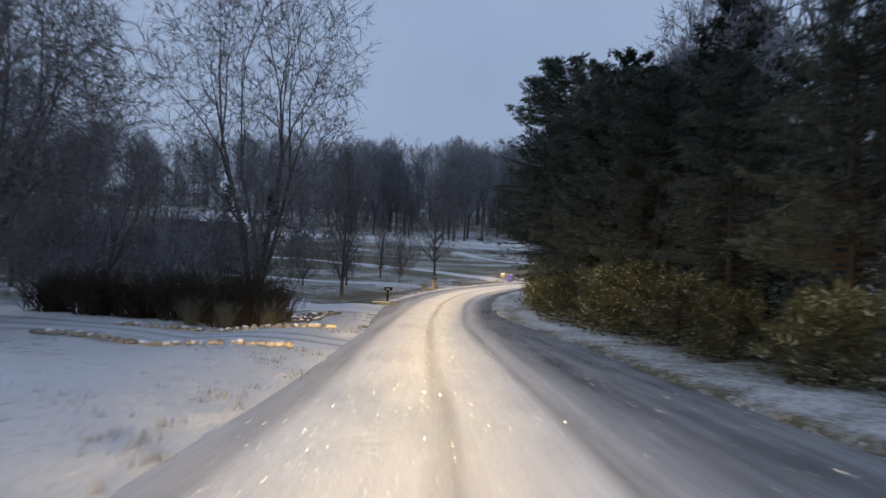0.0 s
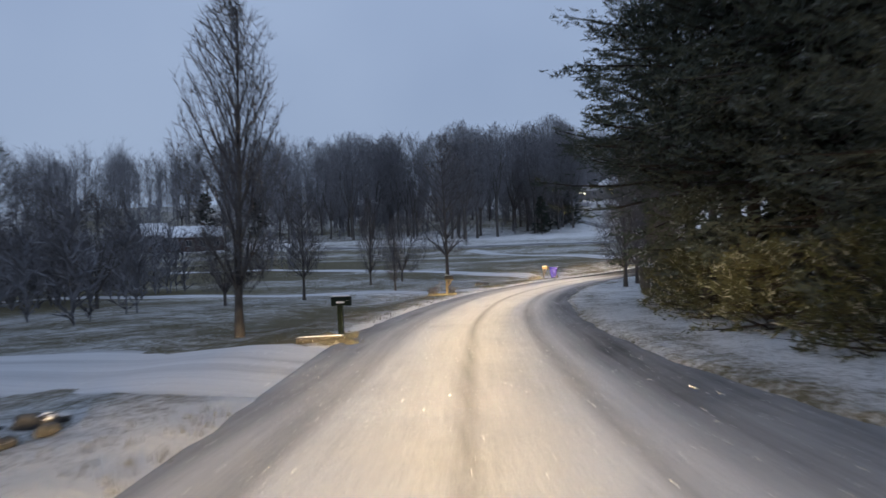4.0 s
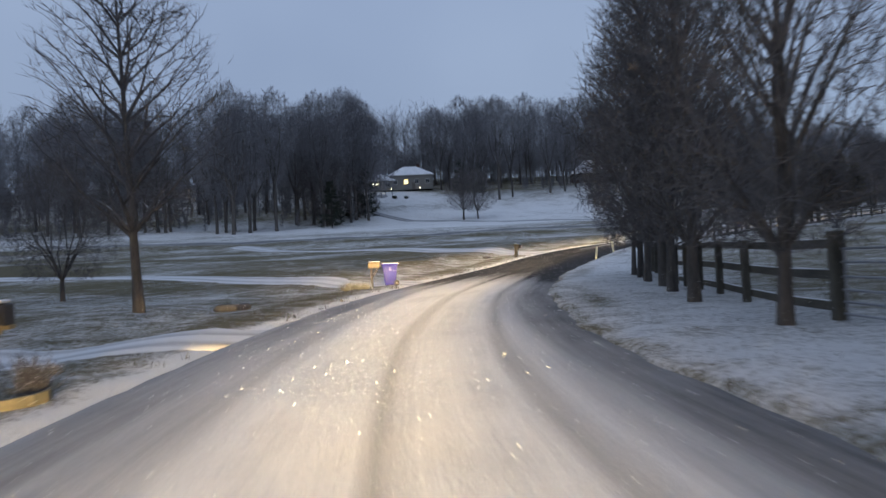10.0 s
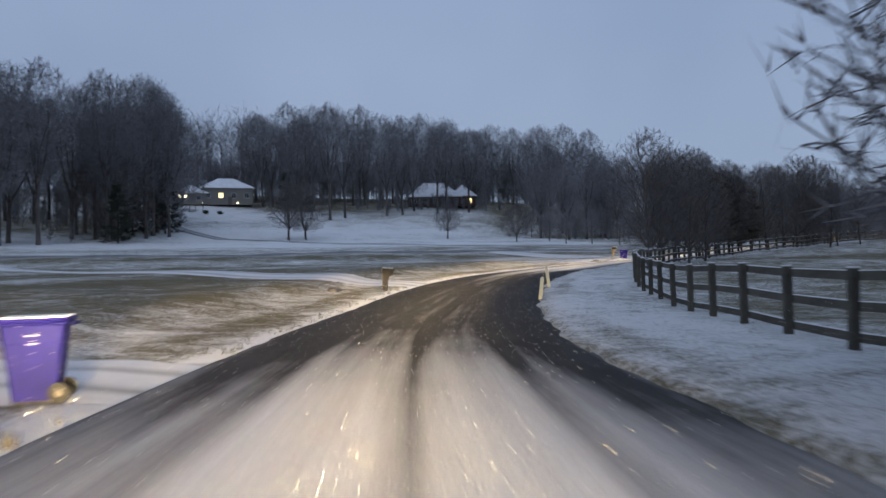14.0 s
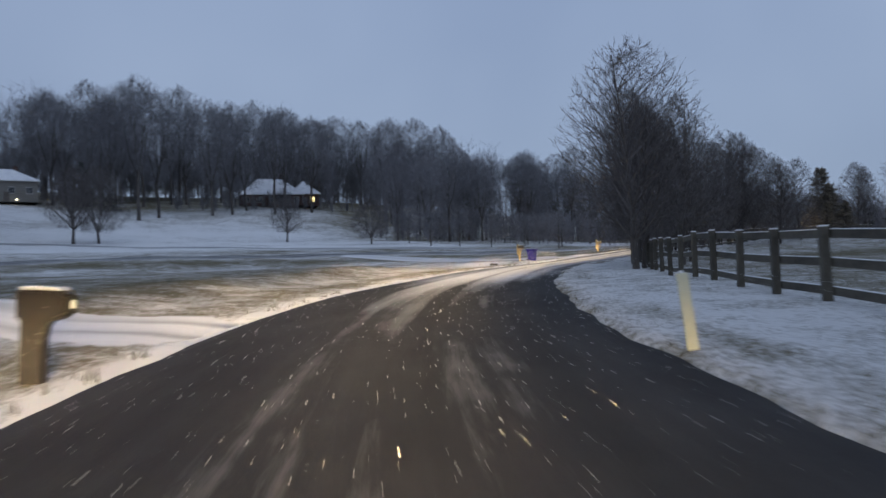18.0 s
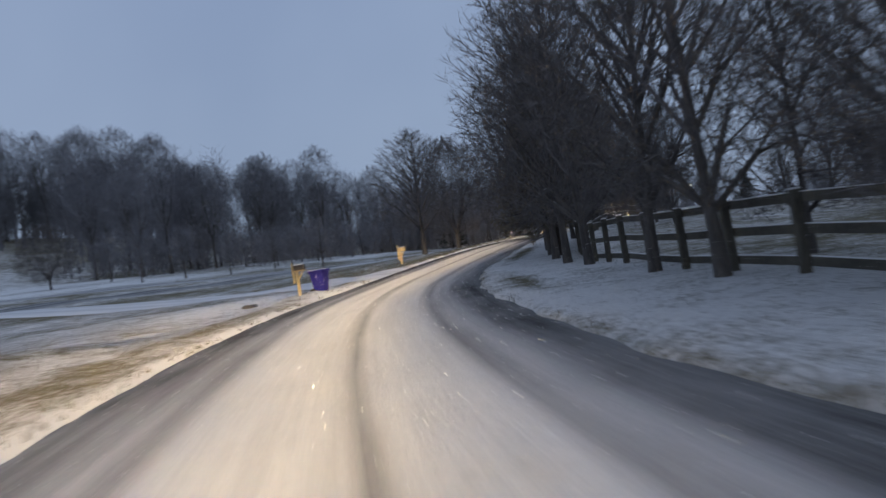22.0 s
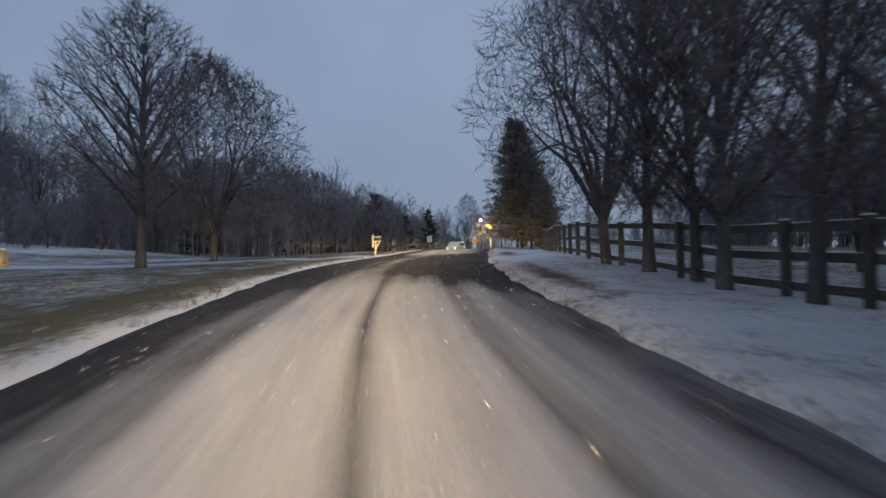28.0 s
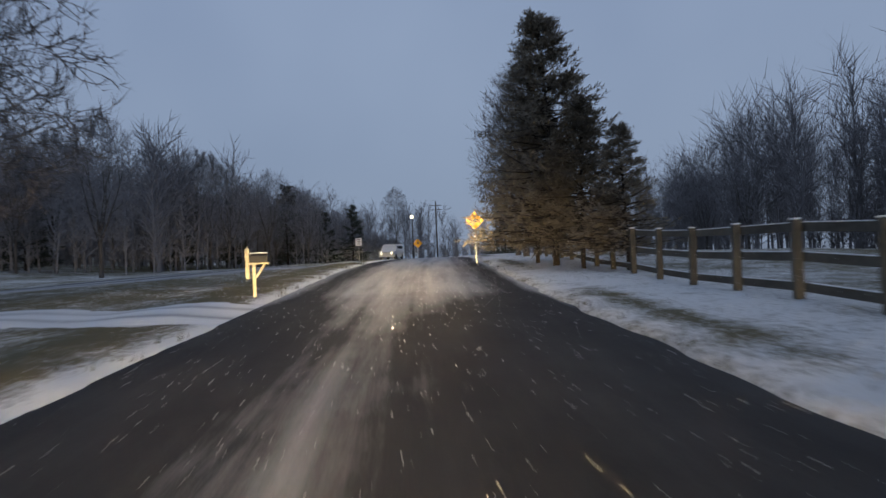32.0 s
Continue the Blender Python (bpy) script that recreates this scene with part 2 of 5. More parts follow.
def plain(name, c1, c2, scale=6.0, rough=0.8, metal=0.0, strength=0.3, dist=0.01, stretch=(1, 1, 1), spec=0.3, fine=None):
    """A surface of two tones with grain at two scales and a fine relief."""
    m, n, l, b = mat(name, rough, metal, spec)
    big = noise_node(n, l, scale, 4, stretch=stretch)
    small = noise_node(n, l, (fine or scale * 9), 3, stretch=stretch)
    info = n.new("ShaderNodeObjectInfo")
    mixed = math_node(n, l, "ADD", math_node(n, l, "MULTIPLY", big, 0.65), math_node(n, l, "MULTIPLY", small, 0.35))
    mixed = math_node(n, l, "ADD", mixed, math_node(n, l, "MULTIPLY", math_node(n, l, "SUBTRACT", info.outputs["Random"], 0.5), 0.12))
    l.new(ramp_node(n, l, mixed, [(0.32, c1), (0.68, c2)]), b.inputs["Base Color"])
    bump(n, l, b, small, strength, dist)
    return m


def ground_material():
    m, n, l, b = mat("snowy_grass", 0.95, 0.0, 0.15)
    at = n.new("ShaderNodeAttribute")
    at.attribute_name = "cover"
    big = noise_node(n, l, 0.16, 5, rough=0.6, stretch=(1, 1, 0.2))
    mid = noise_node(n, l, 1.1, 5, rough=0.65)
    fine = noise_node(n, l, 9, 5, rough=0.75)
    finer = noise_node(n, l, 30, 4, rough=0.7)
    mixed = math_node(n, l, "SUBTRACT", -0.425, 0.0)
    for layer, weight in ((big, 0.38), (mid, 0.47), (fine, 0.75), (finer, 0.45)):
        mixed = math_node(n, l, "ADD", mixed, math_node(n, l, "MULTIPLY", layer, weight))
    edge = math_node(n, l, "ADD", math_node(n, l, "SUBTRACT", at.outputs["Fac"], mixed), 0.5)
    mask = ramp_node(n, l, edge, [(0.38, (0, 0, 0)), (0.62, (1, 1, 1))])
    grass = mix_node(n, l, noise_node(n, l, 2.3, 4), (0.115, 0.10, 0.06), (0.065, 0.07, 0.036))
    grass = mix_node(n, l, fine, grass, (0.20, 0.165, 0.10))
    snow = mix_node(n, l, mid, (0.74, 0.73, 0.71), (0.88, 0.87, 0.85))
    l.new(mix_node(n, l, mask, grass, snow), b.inputs["Base Color"])
    height = math_node(n, l, "ADD", math_node(n, l, "MULTIPLY", mid, 0.7), math_node(n, l, "MULTIPLY", fine, 0.45))
    bump(n, l, b, height, 1.0, 0.2)
    return m


def road_material():
    m, n, l, b = mat("snow_dusted_asphalt", 0.75, 0.0, 0.12)
    at = n.new("ShaderNodeAttribute")
    at.attribute_name = "cover"
    streak = noise_node(n, l, 1.0, 5, "UV", stretch=(2.6, 0.12, 1), rough=0.58)
    blotch = noise_node(n, l, 1.0, 4, "UV", stretch=(0.7, 0.35, 1), rough=0.6)
    fine = noise_node(n, l, 45, 3, rough=0.7)
    mixed = math_node(n, l, "ADD", math_node(n, l, "ADD", math_node(n, l, "MULTIPLY", streak, 0.55), math_node(n, l, "MULTIPLY", blotch, 0.35)), math_node(n, l, "MULTIPLY", fine, 0.2))
    edge = math_node(n, l, "ADD", math_node(n, l, "SUBTRACT", at.outputs["Fac"], mixed), 0.5)
    mask = ramp_node(n, l, edge, [(0.18, (0, 0, 0)), (0.85, (1, 1, 1))])
    asphalt = mix_node(n, l, fine, (0.016, 0.016, 0.0165), (0.04, 0.0392, 0.0385))
    dust = ramp_node(n, l, math_node(n, l, "ADD", math_node(n, l, "MULTIPLY", blotch, 0.6), math_node(n, l, "MULTIPLY", streak, 0.5)), [(0.42, (0, 0, 0)), (0.9, (0.07, 0.07, 0.07))])
    asphalt = mix_node(n, l, dust, asphalt, (0.5, 0.49, 0.48))
    thin = noise_node(n, l, 1.0, 4, "UV", stretch=(12, 0.3, 1), rough=0.65)
    crumbs = noise_node(n, l, 16, 4, rough=0.75)
    grain = math_node(n, l, "ADD", math_node(n, l, "ADD", math_node(n, l, "MULTIPLY", blotch, 0.4), math_node(n, l, "MULTIPLY", streak, 0.25)), math_node(n, l, "ADD", math_node(n, l, "MULTIPLY", thin, 0.17), math_node(n, l, "MULTIPLY", crumbs, 0.18)))
    snow = ramp_node(n, l, grain, [(0.36, (0.55, 0.545, 0.54)), (0.5, (0.72, 0.71, 0.70)), (0.64, (0.84, 0.83, 0.82))])
    l.new(mix_node(n, l, mask, asphalt, snow), b.inputs["Base Color"])
    rr = mix_node(n, l, mask, (0.88, 0.88, 0.88), (0.95, 0.95, 0.95))
    l.new(rr, b.inputs["Roughness"])
    bump(n, l, b, math_node(n, l, "ADD", math_node(n, l, "ADD", math_node(n, l, "MULTIPLY", fine, 0.5), streak), crumbs), 0.45, 0.025)
    return m


M_GROUND, M_ROAD = ground_material(), road_material()
M_BARK = plain("dark_bark", (0.05, 0.046, 0.044), (0.165, 0.146, 0.13), 3, 0.95, stretch=(1, 1, 0.2), dist=0.03, strength=0.6)
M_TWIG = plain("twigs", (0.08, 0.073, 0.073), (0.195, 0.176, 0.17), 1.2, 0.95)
# far twigs paler and bluer: the snowfall haze is put into their colour
M_HAZETWIG = plain("hazed_twigs", (0.13, 0.127, 0.136), (0.265, 0.26, 0.272), 0.6, 0.95)
M_PINEBARK = plain("pine_bark", (0.02, 0.016, 0.013), (0.06, 0.048, 0.038), 3, 0.95, stretch=(1, 1, 0.2), dist=0.03, strength=0.6)
_n, _l = M_BARK.node_tree.nodes, M_BARK.node_tree.links
_b = _n["Principled BSDF"]
_up = _n.new("ShaderNodeSeparateXYZ")
_l.new(_n.new("ShaderNodeNewGeometry").outputs["Normal"], _up.inputs[0])
_cap = ramp_node(_n, _l, math_node(_n, _l, "MULTIPLY", _up.outputs[2], math_node(_n, _l, "ADD", noise_node(_n, _l, 2.0, 3), 0.5)), [(0.78, (0, 0, 0)), (0.98, (0.8, 0.8, 0.8))])
_l.new(mix_node(_n, _l, _cap, _b.inputs["Base Color"].links[0].from_socket, (0.78, 0.77, 0.76)), _b.inputs["Base Color"])
M_BIRCH = plain("birch_bark", (0.035, 0.032, 0.03), (0.2, 0.185, 0.17), 5, 0.85, stretch=(0.6, 0.6, 2.2))
M_PINE = plain("pine_needles", (0.036, 0.047, 0.036), (0.105, 0.115, 0.08), 1.4, 0.8)


def dust_needles(m, share, colour):
    """Lets a share of the needle sprays carry a little snow."""
    n, l, b = m.node_tree.nodes, m.node_tree.links, m.node_tree.nodes["Principled BSDF"]
    g = n.new("ShaderNodeNewGeometry")
    pick = math_node(n, l, "ADD", math_node(n, l, "MULTIPLY", g.outputs["Random Per Island"], 0.6), math_node(n, l, "MULTIPLY", noise_node(n, l, 1.6, 3), 0.55))
    at = 0.93 - share
    mask = ramp_node(n, l, pick, [(at, (0, 0, 0)), (at + 0.06, (1, 1, 1))])
    l.new(mix_node(n, l, mask, b.inputs["Base Color"].links[0].from_socket, colour), b.inputs["Base Color"])


dust_needles(M_PINE, 0.10, (0.24, 0.26, 0.26))
M_YEW = plain("yew_needles", (0.035, 0.043, 0.018), (0.15, 0.14, 0.058), 1.3, 0.7)
dust_needles(M_YEW, 0.13, (0.5, 0.48, 0.38))
M_SPRUCE = plain("spruce_needles", (0.02, 0.028, 0.021), (0.055, 0.06, 0.043), 1.4, 0.85)
M_CEDAR = plain("brown_green_needles", (0.085, 0.076, 0.06), (0.21, 0.176, 0.13), 1.4, 0.85)
M_SHRUB = plain("dry_shrub", (0.03, 0.023, 0.016), (0.09, 0.068, 0.04), 5, 0.9)
M_STRAW = plain("dry_grass", (0.10, 0.095, 0.07), (0.26, 0.245, 0.185), 5, 0.9)
M_TUFT = plain("verge_grass", (0.05, 0.05, 0.028), (0.14, 0.12, 0.07), 2.0, 0.9)
M_SNOW = plain("settled_snow", (0.76, 0.75, 0.74), (0.9, 0.89, 0.88), 3, 0.9, dist=0.02)
M_FENCE = plain("weathered_fence_wood", (0.055, 0.05, 0.042), (0.15, 0.135, 0.105), 4, 0.9, stretch=(1, 1, 0.3), dist=0.01, strength=0.5)
M_POSTWOOD = plain("pale_post_wood", (0.18, 0.142, 0.078), (0.33, 0.27, 0.155), 6, 0.75, stretch=(1, 1, 0.3))
M_GREENPOST = plain("green_plastic", (0.005, 0.010, 0.008), (0.011, 0.018, 0.014), 6, 0.7, spec=0.1)
M_DARKBOX = plain("dark_mailbox_paint", (0.012, 0.011, 0.011), (0.035, 0.03, 0.028), 8, 0.45, spec=0.5)
M_BROWNBOX = plain("bronze_plastic", (0.006, 0.005, 0.0045), (0.014, 0.011, 0.009), 7, 0.5)
M_TAN = plain("tan_plastic", (0.6, 0.42, 0.2), (0.74, 0.55, 0.29), 6, 0.5)
M_TANBOX = plain("tan_mailbox_paint", (0.13, 0.10, 0.06), (0.21, 0.165, 0.10), 6, 0.6)
M_CREAM = plain("cream_paint", (0.5, 0.43, 0.27), (0.68, 0.6, 0.42), 6, 0.6)
M_BIN = plain("blue_cart_plastic", (0.008, 0.0075, 0.085), (0.014, 0.012, 0.14), 5, 0.6, spec=0.12)
M_BINLID = plain("blue_cart_lid", (0.014, 0.012, 0.13), (0.024, 0.018, 0.2), 5, 0.6, spec=0.12)
M_BLACK = plain("black_rubber", (0.01, 0.01, 0.01), (0.03, 0.03, 0.03), 10, 0.7)
M_WHITE = plain("white_print", (0.7, 0.7, 0.72), (0.82, 0.82, 0.84), 8, 0.6)
M_STONE = plain("pale_stone", (0.22, 0.19, 0.15), (0.48, 0.43, 0.35), 5, 0.9, dist=0.03, strength=0.6)
M_DARKSTONE = plain("dark_stone", (0.05, 0.048, 0.045), (0.14, 0.13, 0.12), 5, 0.9, dist=0.03, strength=0.6)
M_STAKE = plain("reflective_marker", (0.72, 0.70, 0.5), (0.85, 0.83, 0.62), 8, 0.5)
M_SIGN = plain("sign_yellow", (0.85, 0.36, 0.012), (0.95, 0.45, 0.02), 4, 0.35)
M_STEEL = plain("galvanised_steel", (0.28, 0.28, 0.29), (0.45, 0.45, 0.46), 9, 0.4, metal=0.8)
M_BRICK = plain("dark_brick", (0.07, 0.045, 0.038), (0.13, 0.085, 0.07), 3, 0.9)
M_SIDING = plain("pale_siding", (0.17, 0.16, 0.145), (0.25, 0.24, 0.22), 2, 0.8, stretch=(0.2, 0.2, 4))
M_ROOF = plain("snowy_shingles", (0.62, 0.62, 0.63), (0.88, 0.88, 0.88), 1.2, 0.9)
M_TRIM = plain("pale_trim", (0.5, 0.49, 0.47), (0.62, 0.61, 0.58), 5, 0.6)
M_GARAGE = plain("dark_door_paint", (0.09, 0.08, 0.07), (0.16, 0.14, 0.12), 4, 0.6)
M_PLANK = plain("yellow_edging", (0.13, 0.115, 0.07), (0.24, 0.21, 0.14), 6, 0.7)


def glow(name, colour, strength):
    m, n, l, b = mat(name, 0.4)
    b.inputs["Base Color"].default_value = rgba(colour)
    b.inputs["Emission Color"].default_value = rgba(colour)
    b.inputs["Emission Strength"].default_value = strength
    return m


M_LIT = glow("lit_lamp", (1.0, 0.78, 0.34), 2.6)
M_LAMPW = glow("lit_lamp_white", (1.0, 0.9, 0.6), 4.0)
M_GLASSD, _n, _l, _b = mat("dark_window_glass", 0.08, 0.0, 0.6)
_b.inputs["Base Color"].default_value = (0.02, 0.022, 0.026, 1)
M_PAINTCAR = plain("white_car_paint", (0.5, 0.5, 0.5), (0.6, 0.6, 0.6), 3, 0.3, spec=0.6)


# ---------------------------------------------------------------- building helpers
def obj(name, verts, faces, material, parent=None, label="", smooth_shade=False):
    me = bpy.data.meshes.new(name)
    me.from_pydata([tuple(map(float, v)) for v in verts], [], faces)
    for m in material if isinstance(material, (list, tuple)) else [material]:
        me.materials.append(m)
    if smooth_shade:
        me.shade_smooth()
    me.update()
    ob = new(name, me)
    if parent is not None:
        ob.parent = parent
    if label:
        ob["label"] = label
    return ob


def part(name, bm, material, parent, label="", smooth_shade=False):
    """Links a bmesh as one mesh object under a thing or a part."""
    me = bpy.data.meshes.new(name)
    bm.to_mesh(me)
    bm.free()
    for m in material if isinstance(material, (list, tuple)) else [material]:
        me.materials.append(m)
    if smooth_shade:
        me.shade_smooth()
    ob = new(name, me)
    ob.parent = parent
    if label:
        ob["label"] = label
    return ob


def thing(name, m, label, category, group="", kind=""):
    ob = new(name)
    ob.empty_display_size = 0.2
    ob.matrix_world = m
    return tagged(ob, label, category, group, kind)


def box(bm, cx, cy, cz, sx, sy, sz, bevel=0.0, m=None, index=0):
    """Adds a box with bevelled edges, centred at a place."""
    made = bmesh.ops.create_cube(bm, size=1.0)["verts"]
    bmesh.ops.scale(bm, vec=(sx, sy, sz), verts=made)
    if bevel:
        made_e = list({e for v in made for e in v.link_edges})
        made = list({v for f in bmesh.ops.bevel(bm, geom=made_e, offset=bevel, segments=1, affect="EDGES")["faces"] for v in f.verts} | {v for v in made if v.is_valid})
    bmesh.ops.transform(bm, matrix=(m or Matrix()) @ Matrix.Translation((cx, cy, cz)) if m is None else Matrix.Translation((cx, cy, cz)) @ m, verts=made)
    for f in {f for v in made for f in v.link_faces}:
        f.material_index = index
    return made


def cyl(bm, p, q, r0, r1, n=10, index=0):
    """Adds a tapered round bar from p to q."""
    p, q = Vector(p), Vector(q)
    d = q - p
    made = bmesh.ops.create_cone(bm, cap_ends=True, segments=n, radius1=r0, radius2=r1, depth=d.length)["verts"]
    turn = d.to_track_quat("Z", "Y").to_matrix().to_4x4()
    bmesh.ops.transform(bm, matrix=Matrix.Translation((p + q) / 2) @ turn, verts=made)
    for f in {f for v in made for f in v.link_faces}:
        f.material_index = index
    return made


def set_cover(me, values):
    at = me.attributes.new("cover", "FLOAT", "POINT")
    at.data.foreach_set("value", np.asarray(values, np.float32))


# ---------------------------------------------------------------- ground, road, verges, drives
def lines(lo, hi, a, b, step):
    """Grid lines: step apart from a to b, then ever wider out to lo and hi."""
    mid = list(np.arange(a, b + 0.01, step))
    down, up, g = [a], [mid[-1]], step
    while down[-1] > lo or up[-1] < hi:
        g *= 1.18
        down.append(down[-1] - g)
        up.append(up[-1] + g)
    return np.array(sorted(v for v in down[1:] if v > lo - 200) + mid + [v for v in up[1:] if v < hi + 200])


DRIVES = [
    (59.8, 2.1, [(-6, 21.4), (-12, 22.5), (-26, 30), (-40, 45)]),
    (80.0, 2.9, [(-6, 40.9), (-10, 41.5), (-24, 46), (-44, 58)]),
    (114.5, 1.7, [(-6, 75.5), (-20, 80), (-45, 86)]),
    (134.0, 1.9, [(5, 98), (-2, 107), (-14, 118), (-40, 126)]),
    (161.0, 1.9, [(20.5, 124), (17, 134), (10, 150), (2, 172)]),
    (217.0, 3.0, [(74.5, 153), (74, 164), (71, 178)]),
    (256.0, 2.0, [(114.5, 159), (112, 170), (104, 178)]),
]
LANE = [(-30, 186), (0, 180), (30, 179), (60, 180), (85, 179.5), (104, 177), (120, 172), (138, 163), (146, 156.5)]


DRIVES = [(s, half, [at_road(s, -float(half_widths(s)[0]) + 0.25)[:2], at_road(s, -float(half_widths(s)[0]) - 1.1)[:2]] + pts) for s, half, pts in DRIVES]


def drive_gap(x, y):
    """How far places lie outside the nearest driveway."""
    best = np.full(len(x), 99.0)
    for s, half, pts in DRIVES:
        line = spline([(a, b, 0) for a, b in pts], 0.6)[:14]
        for k, p in enumerate(line):
            best = np.minimum(best, np.hypot(x - p[0], y - p[1]) - half * (1.0 + 0.5 * math.exp(-0.6 * k / 2.2)))
    return best


def cover_at(x, y):
    """How much snow lies on the open ground, from 0 to 1."""
    idx, off = nearest(x, y)
    c = np.where(off > 0, 0.61, 0.535 + 0.035 * smooth(165, 185, ALONG[idx]) - 0.09 * smooth(126, 136, ALONG[idx]) * (1 - smooth(190, 204, ALONG[idx])) * smooth(6, 9, -off) * (1 - smooth(18, 28, -off)))
    hl_, hr_ = half_widths(ALONG[idx])
    edge = -off - hl_
    late = smooth(205, 225, ALONG[idx])
    c = np.where(off < 0, c + 0.03 * smooth(90, 110, ALONG[idx]) * (1 - late) + 0.14 * np.exp(-((edge - 0.2) / 0.3) ** 2) - (0.09 + 0.05 * late) * np.exp(-((edge - 1.8) / 0.55) ** 2) * smooth(70, 90, ALONG[idx]) - 0.07 * late * (1 - smooth(10, 18, edge)), c)
    c = c + 0.17 * smooth(183, 205, y) * (off < 0) + 0.06 * np.sin(y * 0.35 + 0.02 * x) * smooth(10, 30, -off)
    c = c - 0.06 * smooth(12, 40, -off) * (1 - smooth(170, 190, y)) * smooth(60, 90, y)
    wave = 7 * np.sin(x * 0.09 + y * 0.05) + 5 * np.sin(y * 0.13 - x * 0.04)
    # little snow reaches the ground under the woods
    for x0, x1, y0, y1 in ((-160, 34, 212, 330), (56, 330, 262, 340), (108, 340, 206, 262), (160, 340, 172, 208), (60, 340, 60, 124), (-100, -20, 60, 150), (13, 50, -60, 60)):
        c = c - 0.22 * smooth(x0 - 12, x0 + 16, x + wave) * (1 - smooth(x1 - 16, x1 + 12, x + wave)) * smooth(y0 - 12, y0 + 16, y + wave) * (1 - smooth(y1 - 16, y1 + 12, y + wave))
    s = ALONG[idx]
    c = c + 0.04 * (off > 0) * smooth(170, 190, s) - 0.09 * smooth(7.4, 9.5, off) * (1 - smooth(60, 90, off))
    c = c + 0.14 * np.exp(-((s - 209) / 6.0) ** 2) * (off < 0) * (1 - smooth(9, 14, -off))
    c = c + 0.25 * (off < 0) * (1 - smooth(70, 80, s))
    c = c - (0.16 + 0.2 * smooth(170, 215, s)) * np.exp(-((off - 4.0) / 0.42) ** 2) * (0.5 + 0.5 * np.sin(s * 0.33)) + 0.05 * np.exp(-((off - 6) / 2.2) ** 2)
    c = c - 0.13 * np.exp(-((off + 7.0) / 1.6) ** 2) * np.exp(-((s - 94) / 9) ** 2)
    return c


gx, gy = lines(-900, 1300, -14, 130, 1.2), lines(-500, 1500, -6, 172, 1.2)
GX, GY = np.meshgrid(gx, gy)
px, py = GX.ravel(), GY.ravel()
pz = land(px, py)
gi, go = nearest(px, py)
hl, hr = half_widths(ALONG[gi])
inside = np.where(go < 0, -go - hl, go - hr)
pz = pz - 0.25 * (1 - smooth(1.2, 2.6, inside)) - np.where(inside < 0, 0.1, 0)
w_, h_ = len(gx), len(gy)
quads = [(j * w_ + i, j * w_ + i + 1, (j + 1) * w_ + i + 1, (j + 1) * w_ + i) for j in range(h_ - 1) for i in range(w_ - 1)]
ground = obj("ground", np.c_[px, py, pz], quads, M_GROUND, smooth_shade=True)
set_cover(ground.data, cover_at(px, py))
tagged(ground, "rolling grass fields under a thin patchy snow cover", "ground", kind="structure")


def ribbon(name, rows, material, cover, uv=None):
    """A sheet from rows of points, all of one length."""
    n = len(rows[0])
    verts = np.concatenate(rows)
    faces = [(k * n + i, k * n + i + 1, (k + 1) * n + i + 1, (k + 1) * n + i) for k in range(len(rows) - 1) for i in range(n - 1)]
    ob = obj(name, verts, faces, material, smooth_shade=True)
    set_cover(ob.data, cover)
    if uv is not None:
        lay = ob.data.uv_layers.new(name="UVMap")
        loops = np.empty(len(ob.data.loops), np.int32)
        ob.data.loops.foreach_get("vertex_index", loops)
        lay.data.foreach_set("uv", np.asarray(uv, np.float32)[loops].ravel())
    return ob


def stretch_of(s, a, b, soft):
    return smooth(a - soft, a + soft, s) * (1 - smooth(b - soft, b + soft, s))


rows, cov, uvs = [], [], []
for k in range(0, len(LINE), 1):
    s, hlk, hrk = ALONG[k], *half_widths(ALONG[k])
    lat = np.linspace(-float(hlk) - 0.12, float(hrk) + 0.12, 41)
    nx, ny = TANG[k, 1], -TANG[k, 0]
    crown = -0.012 * np.abs(lat) - 0.03 * smooth(0.0, 0.4, np.abs(lat) - np.where(lat < 0, hlk, hrk) + 0.2)
    rows.append(np.c_[LINE[k, 0] + lat * nx, LINE[k, 1] + lat * ny, LINE[k, 2] + crown])
    c = np.full(41, 0.92)
    drift = 0.12 * math.sin(s * 0.05)
    for track, depth, wide in ((-1.75, 0.28, 0.24), (0.05 + drift, 0.33, 0.13), (1.55 + drift, 0.3, 0.17)):
        c -= depth * (1 - 0.75 * float(smooth(228, 242, s))) * np.exp(-((lat - track) / wide) ** 2)
    c -= (0.5 - 0.15 * float(smooth(195, 215, s))) * smooth(1.3, 2.7, lat) + (0.42 + 0.08 * float(smooth(170, 200, s))) * smooth(1.5, 2.7, -lat) + 0.12 * float(smooth(170, 200, s)) + 0.13 * float(smooth(205, 228, s))
    c -= 0.7 * stretch_of(s, 134, 174, 8.0) * (1 - 0.4 * np.exp(-((lat + 1.0) / 0.9) ** 2) * float(smooth(158, 172, s))) + 0.66 * stretch_of(s, 233, 256, 5) * (1 - 0.5 * np.exp(-((lat + 0.6) / 1.1) ** 2)) + 0.1 * stretch_of(s, 256, 300, 4)
    bare = float(stretch_of(s, 134, 172, 4.0) + stretch_of(s, 236, 282, 3))
    c += 0.42 * bare * (np.exp(-((lat + hlk) / 0.4) ** 2) + np.exp(-((lat - hrk) / 0.25) ** 2))
    rows_uv = np.c_[lat, np.full(41, s)]
    cov.append(c)
    uvs.append(rows_uv)
road = ribbon("road", rows, M_ROAD, np.concatenate(cov), np.concatenate(uvs))
tagged(road, "two-lane asphalt road dusted with snow and marked by tyre tracks", "road", kind="structure")

